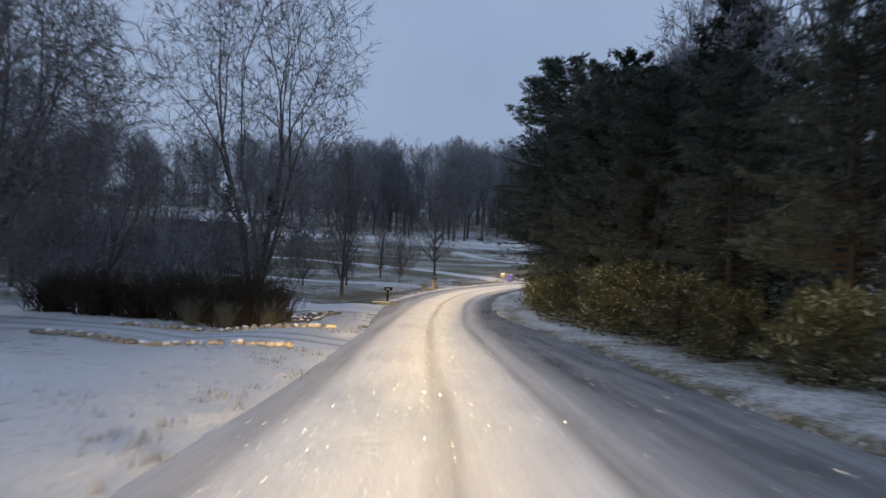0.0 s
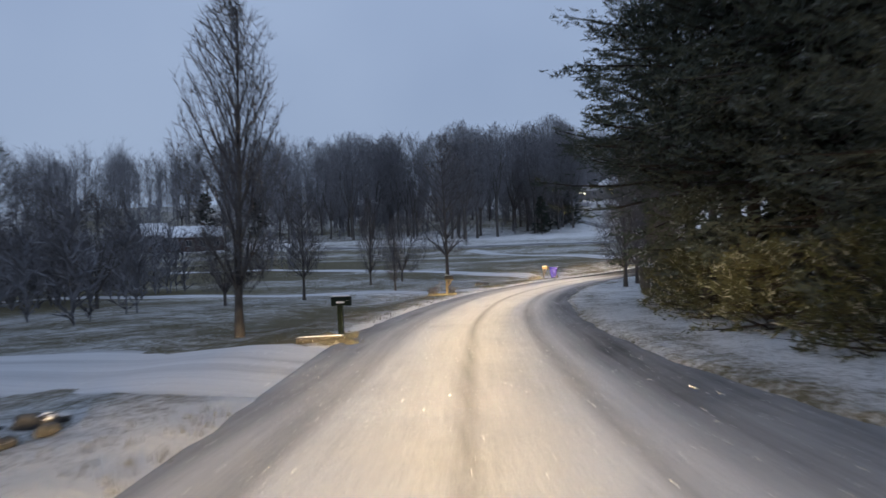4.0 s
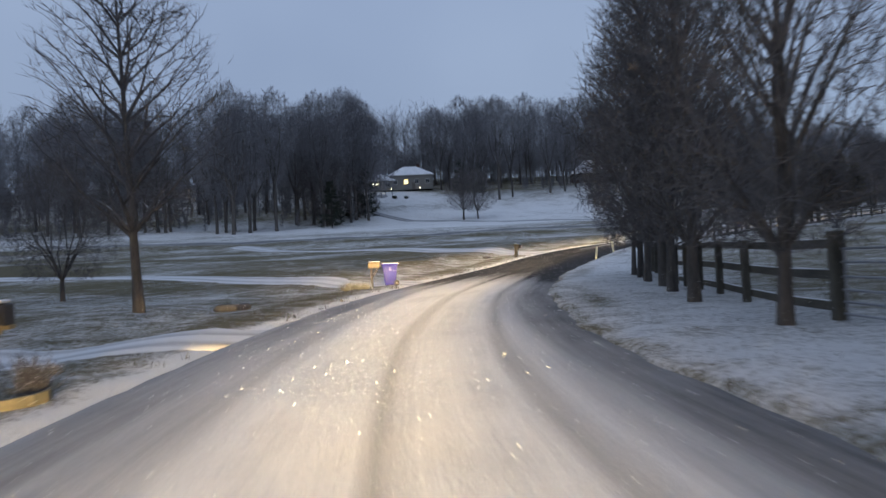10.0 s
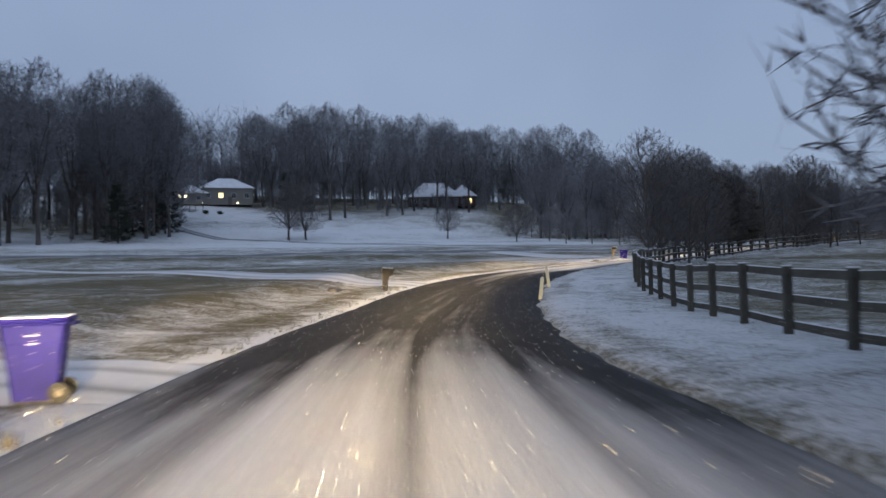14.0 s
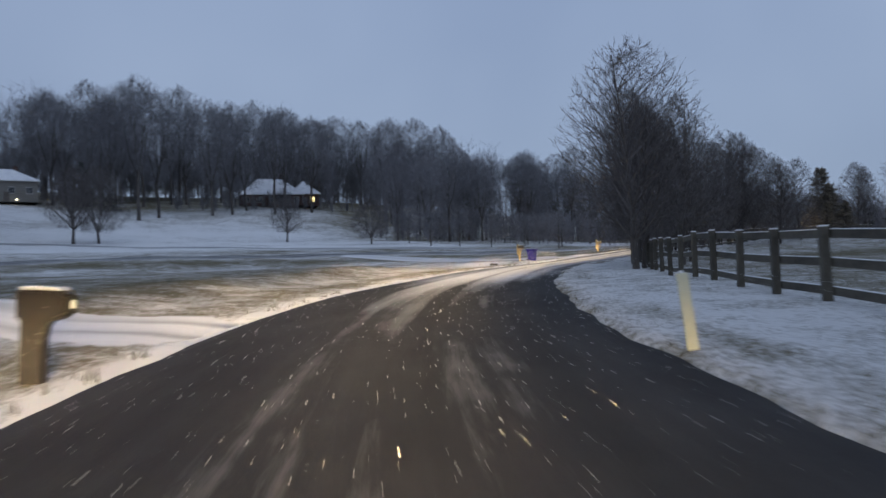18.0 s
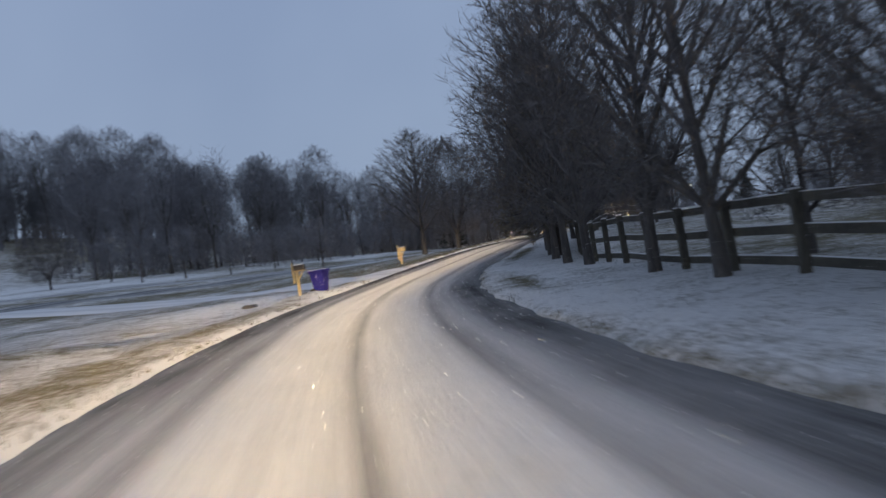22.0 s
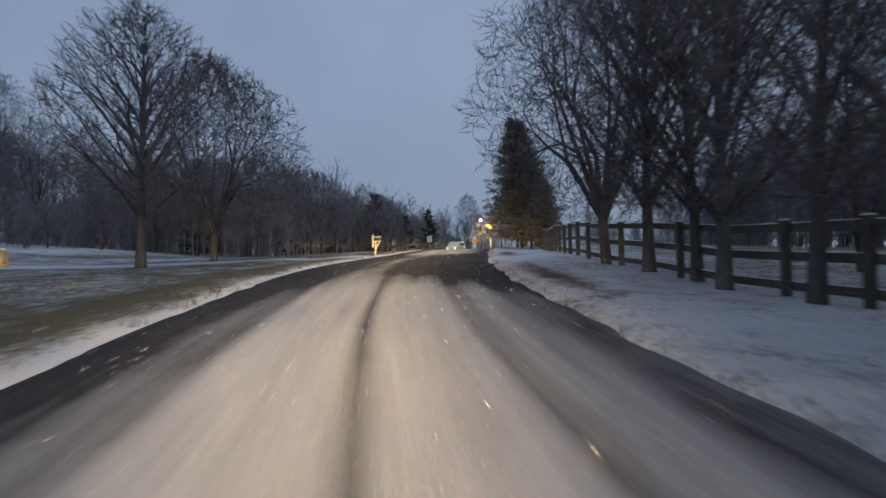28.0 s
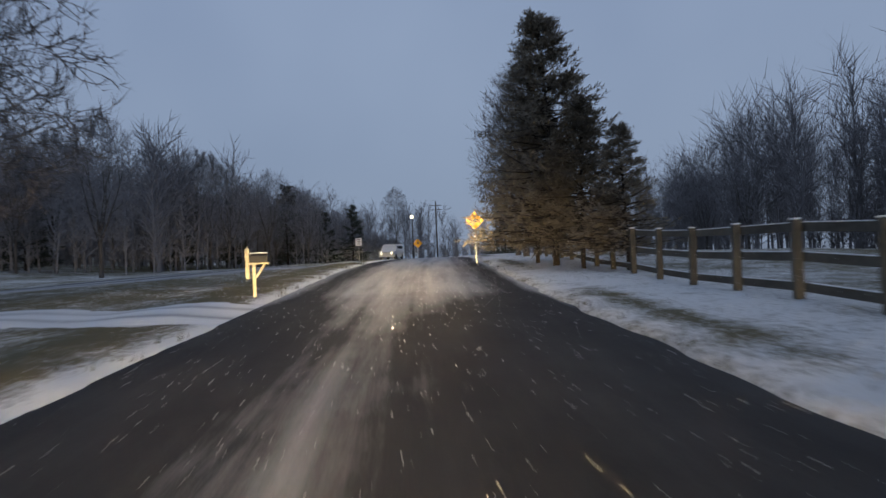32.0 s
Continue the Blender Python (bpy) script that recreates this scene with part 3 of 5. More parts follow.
for side, name in ((-1, "verge_left"), (1, "verge_right")):
    rows, cov = [], []
    out = np.array([-0.10, 0.0, 0.05, 0.14, 0.35, 0.7, 1.0, 1.4, 1.9, 2.5, 3.2, 4.0, 4.6, 5.2])
    for k in range(0, len(LINE), 1):
        hw = float(half_widths(ALONG[k])[0 if side < 0 else 1])
        wob = 0.10 * math.sin(ALONG[k] * 0.9) * math.sin(ALONG[k] * 0.37) + 0.05 * math.sin(ALONG[k] * 2.7)
        lat = side * (hw + out + wob * (out < 2))
        nx, ny = TANG[k, 1], -TANG[k, 0]
        x, y = LINE[k, 0] + lat * nx, LINE[k, 1] + lat * ny
        rows.append((x, y, lat, k))
    X = np.concatenate([r[0] for r in rows])
    Y = np.concatenate([r[1] for r in rows])
    Z = land(X, Y).reshape(-1, len(out))
    n = len(out)
    lift = np.interp(out, [-0.1, 0.0, 0.08, 0.25, 0.7, 1.4, 3.2, 4.0, 4.6, 5.2], [-0.10, -0.055, 0.0, 0.035, 0.05, 0.05, 0.04, 0.03, 0.02, -0.2] if side > 0 else [-0.12, -0.085, -0.06, -0.045, -0.02, 0.0, 0.02, 0.025, 0.02, -0.2])
    K = np.array([r[3] for r in rows])
    open_ = drive_gap(X, Y).reshape(-1, n)
    for q in range(n):
        lump = 0.028 * np.sin(X.reshape(-1, n)[:, q] * 3.1) * np.sin(Y.reshape(-1, n)[:, q] * 2.7) * (0.05 < out[q] < 4.2) * smooth(-0.2, 0.8, open_[:, q])
        Z[:, q] = Z[:, q] + lift[q] + lump
        if out[q] <= 0.0:
            Z[:, q] = LINE[K, 2] - 0.075
    Z = Z - 0.05 * (1 - smooth(-1.2, -0.5, open_))
    cv = cover_at(X, Y).reshape(-1, n) + np.interp(out, [0, 0.1, 0.35, 0.8, 2.5], [0.25, 0.25, 0.13, -0.02, 0.0] if side < 0 else [-0.03, -0.02, 0.06, 0.1, 0.02])
    verge = ribbon(name, [np.c_[X.reshape(-1, n)[k], Y.reshape(-1, n)[k], Z[k]] for k in range(len(K))], M_GROUND, cv.ravel())
    tagged(verge, "grass verge with a ragged snowy edge along the asphalt", "verge", kind="structure")


def drive(points, half, cover, lift, name, label):
    line = spline([(x, y, 0) for x, y in points], 0.6)
    tg = np.gradient(line[:, :2], axis=0)
    tg /= np.linalg.norm(tg, axis=1)[:, None]
    rows, cov, uvs, run = [], [], [], 0.0
    for k, p in enumerate(line):
        run += 0.6
        flare = 1.0 + 0.5 * math.exp(-run / 2.2)
        lat = np.linspace(-half, half, 13) * flare
        x, y = p[0] + lat * tg[k, 1], p[1] - lat * tg[k, 0]
        edge = np.abs(lat) > half * flare - 0.05
        di, do = nearest(x, y)
        gap = np.where(do < 0, -do - half_widths(ALONG[di])[0], do - half_widths(ALONG[di])[1])
        far = float(smooth(8, 25, run))
        z = land(x, y) + lift * (0.4 + 0.6 * far) - (0.03 * (1 - far) + 0.14 * far) * smooth(0.6, 1.0, np.abs(lat) / (half * flare))
        into = smooth(0.1, 1.5, gap)
        rows.append(np.c_[x, y, z * into + (LINE[di, 2] - 0.08 - 0.06 * (gap < 0)) * (1 - into)])
        c = np.full(13, cover) - 0.3 * np.exp(-((np.abs(lat) - 0.8) / 0.22) ** 2) - 0.3 * edge
        cov.append(c)
        uvs.append(np.c_[lat, np.full(13, run)])
    ob = ribbon(name, rows, M_ROAD, np.concatenate(cov), np.concatenate(uvs))
    return tagged(ob, label, "driveway", kind="structure")


for n_, (s, half, pts) in enumerate(DRIVES):
    drive(pts, half, 0.86, 0.075, f"driveway_{n_ + 1}", "snow-covered driveway that opens onto the road")
drive([(43, 272), (36, 255), (33, 238), (40, 220), (58, 204), (80, 193), (100, 184), (112, 175)], 1.7, 0.62, 0.09, "hill_driveway", "snowy driveway climbing to the house on the hill")
drive(LANE, 2.2, 0.48, 0.09, "lane", "dark asphalt lane across the field with snow along its edges")


# ---------------------------------------------------------------- trees
class Shape:
    """Collects tapered round limbs as plain lists of vertices and faces."""

    def __init__(self):
        self.v, self.f = [], []

    def limb(self, pts, radii, n):
        base = len(self.v)
        for k, (p, r) in enumerate(zip(pts, radii)):
            d = (pts[min(k + 1, len(pts) - 1)] - pts[max(k - 1, 0)]).normalized()
            a = d.orthogonal().normalized()
            b = d.cross(a)
            for q in range(n):
                w = 2 * math.pi * q / n
                self.v.append(p + (a * math.cos(w) + b * math.sin(w)) * r)
        for k in range(len(pts) - 1):
            for q in range(n):
                i, j = base + k * n + q, base + k * n + (q + 1) % n
                self.f.append((i, j, j + n, i + n))

    def blade(self, p, d, side, length, width):
        base = len(self.v)
        self.v += [p - side * width, p + side * width, p + d * length]
        self.f.append((base, base + 1, base + 2))


def bend(rng, start, way, length, steps, wander, rise):
    """A wandering line from start, drawn up (or down) by rise."""
    pts, d = [start.copy()], way.normalized()
    for _ in range(steps):
        d = (d + Vector((rng.gauss(0, wander), rng.gauss(0, wander), rng.gauss(0, wander) + rise))).normalized()
        pts.append(pts[-1] + d * length / steps)
    return pts


def splay(rng, d, angle):
    """A way that leaves d at about that angle."""
    a = d.orthogonal().normalized()
    a.rotate(Matrix.Rotation(rng.uniform(0, 2 * math.pi), 3, d))
    return (d * math.cos(angle) + a * math.sin(angle)).normalized()


FORMS = {"dome": ((0, .25, .5, .75, .9, 1), (.5, .95, 1, .8, .52, .12)),
         "egg": ((0, .15, .35, .6, .8, .93, 1), (.45, .92, 1, .88, .66, .42, .1)),
         "column": ((0, .2, .5, .8, .94, 1), (.35, 1, .95, .68, .4, .08)),
         "fan": ((0, .3, .6, .8, .93, 1), (.25, .7, 1, .95, .6, .1))}


def crowned_tree(name, seed, height, width, clear, tips, form, label, leader=True, trunk_r=0.12, twig_r=0.008, fan=3, twig=0.45, bark=None, twigs=None, limbs=7, steep=0.55, category="tree", split_boughs=True):
    """A leafless tree whose limbs fork again and again until they fill its crown. clear: where the crown begins, as a share of the height;
    leader: whether the trunk runs on to the top; steep: how far the limbs climb for each metre they reach outward, over two."""
    rng, npr = random.Random(seed), np.random.default_rng(seed)
    vs, rs = FORMS[form]
    v = npr.random(tips) ** 0.85
    az = npr.random(tips) * 2 * math.pi
    lump = 1 + 0.13 * np.sin(az * 3 + seed) * np.sin(v * 7 + seed * 2) + 0.10 * np.sin(az * 7 + v * 13 + seed)
    rad = width / 2 * np.interp(v, vs, rs) * lump * npr.random(tips) ** (0.3 if form == "dome" else 0.42)
    base, top = clear * height, height
    pts = np.c_[rad * np.cos(az), rad * np.sin(az), base + v * (top - base) * (0.96 + 0.05 * np.sin(az * 4 + seed))]
    wood, crown, boughs = Shape(), Shape(), []

    def grow(p, d, group, r, level, shape):
        n = len(group)
        if n == 0:
            return
        c = group.mean(0)
        if n == 1 or level > 12:
            q = Vector(group[0])
            e = (q - p)
            if e.length < 0.02:
                return
            e.normalize()
            ln = min((q - p).length, twig * 2.5)
            crown.blade(p, e, splay(rng, e, math.pi / 2), ln, twig_r * 1.3)
            for _ in range(fan):
                f = (splay(rng, e, rng.uniform(0.2, 0.75)) + Vector((0, 0, 0.25))).normalized()
                crown.blade(p + e * ln * rng.uniform(0.3, 0.95), f, splay(rng, f, math.pi / 2), twig * rng.uniform(0.5, 1.2), twig_r)
            return
        share = 0.62 if n < 4 else rng.uniform(0.3, 0.46)
        to = Vector(c) - p
        way = (to.normalized() * 0.75 + d * 0.45).normalized()
        q = p + way * to.length * share + Vector((rng.gauss(0, 1), rng.gauss(0, 1), rng.gauss(0, 0.6))) * to.length * 0.035
        r1 = max(twig_r, r * 0.8)
        (shape if r > trunk_r * 0.16 else crown).limb([p, q], [r, r1], 4 if r > trunk_r * 0.16 else 3)
        spread = group - c
        axis = np.linalg.svd(spread, full_matrices=False)[2][0] if n > 2 else spread[0]
        key = spread @ axis
        cut = np.sort(key)[int(n * rng.uniform(0.35, 0.65))] if n > 2 else 0.0
        a, b = group[key < cut], group[key >= cut]
        if len(a) == 0 or len(b) == 0:
            a, b = group[: n // 2], group[n // 2:]
        for g in (a, b):
            grow(q, way, g, max(twig_r, r1 * (len(g) / n) ** 0.45), level + 1, shape)

    top_z = height * 0.97 if leader else base
    trunk = bend(rng, Vector((0, 0, -0.3)), Vector((0, 0, 1)), top_z + 0.3, 9, 0.02, 0.03)
    wood.limb(trunk, [trunk_r * (1.4 if k == 0 else 1.08 if k == 1 else 1.0) * (max(0.05, 1 - 0.95 * k / 9) if leader else 1 - 0.15 * k / 9) for k in range(10)], 8)
    if leader:
        out = np.hypot(pts[:, 0], pts[:, 1])
        foot = np.clip(pts[:, 2] - out * 2 * steep, base * 0.9, height * 0.93)
        turn = np.floor((np.arctan2(pts[:, 1], pts[:, 0]) + math.pi + foot * 1.3) / (2 * math.pi) * 5) % 5
        layers = np.floor((foot - base * 0.9) / (height * 0.93 - base * 0.9 + 1e-6) * limbs)
        for layer in range(limbs + 1):
            for k in range(5):
                g = pts[(layers == layer) & (turn == k)]
                if len(g) == 0:
                    continue
                h = float(np.mean(foot[(layers == layer) & (turn == k)])) + rng.uniform(-0.1, 0.1)
                u = min(max((h + 0.3) / (top_z + 0.3), 0), 0.999) * 9
                p = trunk[int(u)].lerp(trunk[int(u) + 1], u - int(u))
                d = (Vector(g.mean(0)) - p).normalized()
                shape = Shape()
                grow(p, d, g, min(trunk_r * 0.62 * (1 - 0.8 * h / height), trunk_r * 0.075 * len(g) ** 0.5), 1, shape)
                if shape.v:
                    boughs.append(shape)
    else:
        turn = np.floor((np.arctan2(pts[:, 1], pts[:, 0]) + math.pi) / (2 * math.pi) * limbs + 0.4 * np.sin(pts[:, 2])) % limbs
        for k in range(limbs):
            g = pts[turn == k]
            shape = Shape()
            p = trunk[-1] + Vector((0, 0, rng.uniform(-0.12, 0.02) * base))
            grow(p, (Vector(g.mean(0)) - p).normalized() * 0.6 + Vector((0, 0, 0.5)), g, trunk_r * 0.55, 1, shape)
            boughs.append(shape)
    tree = thing(name, Matrix(), label, category)
    if not split_boughs:
        for sh in boughs:
            at = len(wood.v)
            wood.v += sh.v
            wood.f += [tuple(i + at for i in f) for f in sh.f]
        boughs = []
    obj("trunk", wood.v, wood.f, bark or M_BARK, tree, smooth_shade=True)
    boughs.sort(key=lambda sh: -len(sh.v))
    for sh in boughs[7:]:
        at = len(crown.v)
        crown.v += sh.v
        crown.f += [tuple(i + at for i in f) for f in sh.f]
    for sh in boughs[:7]:
        obj("bough", sh.v, sh.f, bark or M_BARK, tree, smooth_shade=True)
    obj("crown", crown.v, crown.f, twigs or M_TWIG, tree)
    return tree


def conifer(name, seed, height, radius, boughs, tufts, blade, droop, label, needles, low=0.03, ragged=0.25, place=None, top=0.6, broad=0.13, tuft=0):
    """An evergreen: trunk, boughs in all directions and many small needle sprays."""
    rng = random.Random(seed)
    wood, green = Shape(), Shape()
    pts = bend(rng, Vector((0, 0, -0.2)), Vector((0, 0, 1)), height, 8, 0.015, 0.02)
    wood.limb(pts, [0.014 * height * max(0.05, 1 - 0.97 * k / 8) for k in range(9)], 8)
    for k in range(boughs):
        u = low + (0.985 - low) * (k + rng.random()) / boughs
        q = min(int(u * 8), 7)
        p = pts[q].lerp(pts[q + 1], u * 8 - q)
        a = rng.uniform(0, 2 * math.pi)
        reach = radius * (1 - u) ** top * rng.uniform(1 - ragged, 1 + ragged * 0.6) + 0.25
        way = Vector((math.cos(a), math.sin(a), rng.uniform(-0.1, 0.35) - droop * (1 - u)))
        line = bend(rng, p, way, reach, 4, 0.09, 0.05)
        wood.limb(line, [0.012 * reach + 0.012, 0.010 * reach + 0.008, 0.008 * reach + 0.006, 0.006 * reach, 0.004], 3)
        for _ in range(tufts):
            v = rng.uniform(0.18, 1.0) ** 0.7
            q2 = min(int(v * 4), 3)
            c = line[q2].lerp(line[q2 + 1], v * 4 - q2)
            d0 = (line[q2 + 1] - line[q2]).normalized()
            c = c + Vector((rng.gauss(0, 0.2), rng.gauss(0, 0.2), rng.gauss(-0.04, 0.16))) * (0.5 + 0.34 * reach * (1.1 - v))
            for _b in range(tuft):
                d = splay(rng, d0, rng.uniform(0.1, 1.15))
                green.blade(c + d0 * rng.uniform(-0.8, 0.8) * blade, d, splay(rng, d, math.pi / 2), blade * rng.uniform(0.6, 1.2), blade * broad)
            for _b in range(0 if tuft else 7):
                d = splay(rng, d0, rng.uniform(0.15, 1.25))
                green.blade(c + d0 * rng.uniform(-0.9, 0.9) * blade + d * rng.uniform(0, 0.25) * blade, d, d.orthogonal().normalized(), blade * rng.uniform(0.6, 1.2), blade * broad)
    tree = thing(name, place or Matrix(), label, "tree")
    obj("trunk", wood.v, wood.f, M_PINEBARK, tree)
    obj("crown", green.v, green.f, needles, tree)
    return tree


def stand(x, y, turn=0.0, size=1.0, sink=0.0, tall=1.0):
    return pose(x, y, float(land(x, y)[0]) - sink, 0, 0, turn) @ Matrix.Diagonal((size, size, size * tall, 1))


def plant(proto, spots, used):
    """Puts the first of a kind at the first spot and copies at the others."""
    for k, m in enumerate(spots):
        if not used:
            loc, rot, scl = m.decompose()
            proto.matrix_basis = m
            used.append(1)
        else:
            loc, rot, scl = m.decompose()
            made = copy_thing(proto, pose(0, 0, 0))
            made.matrix_basis = m


rnd = random.Random(7)
R = lambda a, b: rnd.uniform(a, b)

# upright, densely branched trees between the road and the fence
pear = [crowned_tree("street_tree", 11 + k, 9.2 + 0.4 * k, (4.4, 5.2, 6.6)[k], (0.13, 0.15, 0.12)[k], 2200, ("egg", "dome", "dome")[k],
                     "leafless upright street tree with dense dark twigs beside the fence", steep=(0.85, 0.7, 0.6)[k], trunk_r=0.13, twig=0.4, limbs=8) for k in range(3)]
spots = [[], [], []]
for kind, s, off, size in [(0, 111.1, 5.6, 0.9), (0, 116.8, 5.9, 1.0), (1, 120.2, 6.15, 0.95), (0, 123.7, 6.5, 1.1), (1, 126.9, 6.3, 0.95), (0, 129.4, 6.25, 0.95),
                           (2, 182.0, 6.3, 1.02), (1, 183.6, 6.7, 0.8), (2, 188.2, 6.3, 0.95), (1, 192.2, 6.5, 1.0), (2, 198.7, 6.4, 1.05), (1, 202.6, 6.2, 1.1),
                           (0, 205.8, 5.95, 1.05), (1, 213.2, 5.4, 1.05), (2, 221.0, 6.2, 1.0), (1, 225.0, 6.5, 1.0), (2, 228.5, 6.6, 1.1), (1, 230.6, 6.9, 1.0),
                           (1, 233.1, 6.6, 1.15), (1, 280.0, 5.6, 1.1), (0, 284.0, 5.6, 1.1)]:
    x, y, z = at_road(s, off)
    spots[kind].append(stand(x, y, R(0, 360), size))
for p, m in zip(pear, spots):
    plant(p, m, [])

row = crowned_tree("field_tree", 19, 10.5, 6.5, 0.1, 1500, "egg", "leafless dark tree in the second row behind the fence", steep=0.6, twig=0.5, twig_r=0.010, split_boughs=False)
plant(row, [stand(*at_road(s, off)[:2], R(0, 360), R(0.68, 0.8)) for s, off in [(185.8, 8.6), (190.5, 9.2), (224, 12), (229, 11), (233, 12)]], [])

# evergreens by the first bend and along the fence
pine = conifer("pine", 31, 15.0, 4.4, 180, 30, 0.2, 0.30, "tall dark green pine with long needle tufts by the road", M_PINE, ragged=0.4, top=0.42, broad=0.085, low=0.24, tuft=11)
plant(pine, [stand(*p, R(0, 360), z) for *p, z in [(11.4, 9, 0.6), (11.0, 17, 0.62), (10.8, 24.5, 0.66), (10.2, 31.5, 0.76), (9.7, 38.0, 0.88), (9.2, 43.5, 1.0), (8.9, 47.5, 1.1), (8.3, 51.5, 1.1)]], [])
back_pine = conifer("pine", 32, 15.0, 4.2, 150, 26, 0.23, 0.30, "tall dark green pine standing behind others", M_PINE, ragged=0.4, top=0.42, broad=0.24)
plant(back_pine, [stand(*p, R(0, 360), z) for *p, z in [(15.5, 6, 0.6), (14.6, 15, 0.62), (14.2, 22.5, 0.66), (14, 29, 0.72), (13.4, 35.5, 0.85), (13, 41, 0.95), (12.8, 46.5, 1.1), (16.5, 38, 1.15), (16.5, 48, 1.15), (14, 52, 1.1), (9.4, 50.2, 0.85), (9.6, 45.2, 0.9), (10.0, 40, 0.85), (10.4, 33.5, 0.8)]], [])
yew = conifer("yew_bush", 35, 2.4, 1.7, 70, 9, 0.2, 0.0, "low spreading evergreen bush at the foot of the pines", M_YEW, low=0.02, ragged=0.4, top=0.5)
yew["category"] = "bush"
plant(yew, [stand(x, y, R(0, 360), R(0.95, 1.25) * (0.8 if y < 24 else 1.0 if y < 38 else 0.75)) for x, y in [(8.6, 13), (8.5, 17.5), (8.3, 21.5), (8.4, 26), (8.0, 30), (7.6, 34), (7.2, 38), (6.9, 42), (6.9, 45.5), (7.6, 49), (8.2, 52)]], [])
spruce = [conifer("spruce", 41 + k, 8.8, 2.6, 150, 17, 0.19, 0.25, "dense dark spruce tree beside the fence", M_CEDAR, low=0.2, top=0.7, broad=0.18) for k in range(2)]
plant(spruce[0], [stand(*at_road(207.6, 6.2)[:2], 40, 1.0), stand(*at_road(215.9, 5.2)[:2], 140, 0.95)], [])
plant(spruce[1], [stand(*at_road(218.5, 5.6)[:2], 30, 0.8), stand(*at_road(211.6, 6.1)[:2], 200, 0.85)], [])
fence_spruce = conifer("spruce", 44, 9.4, 3.9, 190, 17, 0.2, 0.2, "broad brownish spruce lit by the stand-in lamps at the end of the fence", M_CEDAR, low=0.14, top=0.95, broad=0.16, ragged=0.35)
plant(fence_spruce, [stand(125.9, 145.1, 0, 1.0), stand(123.9, 144.4, 80, 0.62), stand(128.4, 145.6, 160, 0.72), stand(131.4, 144.6, 240, 0.5), stand(121.8, 143.3, 300, 0.5)], [])

# single trees on the left lawns
slim = crowned_tree("slim_tree", 51, 10.0, 3.3, 0.13, 1600, "column", "slim leafless tree with upswept twigs on the lawn", steep=1.3, trunk_r=0.12, twig=0.4, limbs=9)
POPLARS = [stand(122, 89, 50, 1.05), stand(124.5, 85, 150, 1.15), stand(130, 88, 250, 1.0)]
plant(slim, [stand(-5.64, 46.6, 20, 1.0), *POPLARS, stand(-4.15, 76.9, 100, 0.5), stand(-7.5, 90, 40, 0.75)], [])
oval = crowned_tree("lawn_tree", 53, 12.8, 6.6, 0.2, 1500, "egg", "tall leafless lawn tree with an oval crown behind a mailbox", steep=0.5, trunk_r=0.17, twig=0.55, twig_r=0.01, limbs=9)
plant(oval, [stand(-0.68, 83.2, 30, 0.9), stand(-8.4, 67.5, 80, 0.5), stand(-26, 74, 10, 0.6)], [])
maple = [crowned_tree("maple_tree", 61 + k, 10.2, (9.2, 8.0, 8.6)[k], (0.13, 0.2, 0.14)[k], (4400, 2400, 4000)[k], "dome", "leafless spreading shade tree on snowy grass", leader=k == 1, trunk_r=0.19, twig=0.5, twig_r=(0.012, 0.010, 0.008)[k], limbs=9, steep=0.6) for k in range(3)]
plant(maple[0], [stand(93.3, 205.2, 10, 0.75), stand(118.3, 164.7, 70, 1.3), stand(20, 218, 3, 1.5)], [])
plant(maple[1], [stand(85.6, 219.8, 60, 0.8), stand(107.1, 163.0, 0, 1.3), stand(50, 217, 33, 1.1)], [])
plant(maple[2], [stand(-5.2, 95, 12, 0.6), stand(-18, 114, 50, 0.5), stand(-21.5, 107, 90, 0.42), stand(-11.7, 64, 60, 0.45), stand(-19, 65.2, 0, 0.6),
                 stand(54, 219, 70, 1.1), stand(-14, 23, 200, 0.62), stand(-16, 36, 20, 0.9), stand(-13.8, 22.5, 120, 1.3), stand(-11.6, 16.5, 60, 1.2), stand(-23, 60, 45, 0.95), stand(*at_road(237.6, 6.5)[:2], 25, 0.98), stand(*at_road(209.9, 5.7)[:2], 75, 0.9)], [])
birch = crowned_tree("birch_clump", 71, 15.5, 9.6, 0.03, 3300, "fan", "clump of birch trunks with pale patched bark and bare twigs", leader=False, trunk_r=0.28, twig=0.6, twig_r=0.0105, fan=4, bark=M_BIRCH, limbs=6)
plant(birch, [stand(-6.6, 29.0, 200, 1.0)], [])

# a far row of young lawn trees, and the woods on the hill
young = [crowned_tree("young_tree", 81 + k, 5.6, 3.4, 0.28, 320, "dome", "small leafless lawn tree on the far side of the field", twigs=M_HAZETWIG, trunk_r=0.1, twig=0.5, twig_r=0.016, fan=3, split_boughs=False) for k in range(2)]
YOUNG = [(97.4, 194.7), (104, 195), (107.5, 191), (115.4, 190.8), (120.7, 187), (125, 205), (130, 205), (139, 202), (145, 197), (134, 198), (102, 206), (116, 224), (118.6, 193), (109.5, 178.3), (17.3, 86.7)]
plant(young[0], [stand(x, y, R(0, 360), R(0.9, 1.25)) for x, y in YOUNG[::2]], [])
plant(young[1], [stand(x, y, R(0, 360), R(0.9, 1.25)) for x, y in YOUNG[1::2]], [])
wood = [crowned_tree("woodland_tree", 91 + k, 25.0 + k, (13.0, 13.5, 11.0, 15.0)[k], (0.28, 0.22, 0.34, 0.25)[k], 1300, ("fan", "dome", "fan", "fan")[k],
                     "tall leafless woodland tree on the far slope", leader=False, trunk_r=0.32, twig=1.1, twig_r=0.022, fan=4, twigs=M_HAZETWIG, limbs=6, split_boughs=False) for k in range(4)]
SPOTS = []
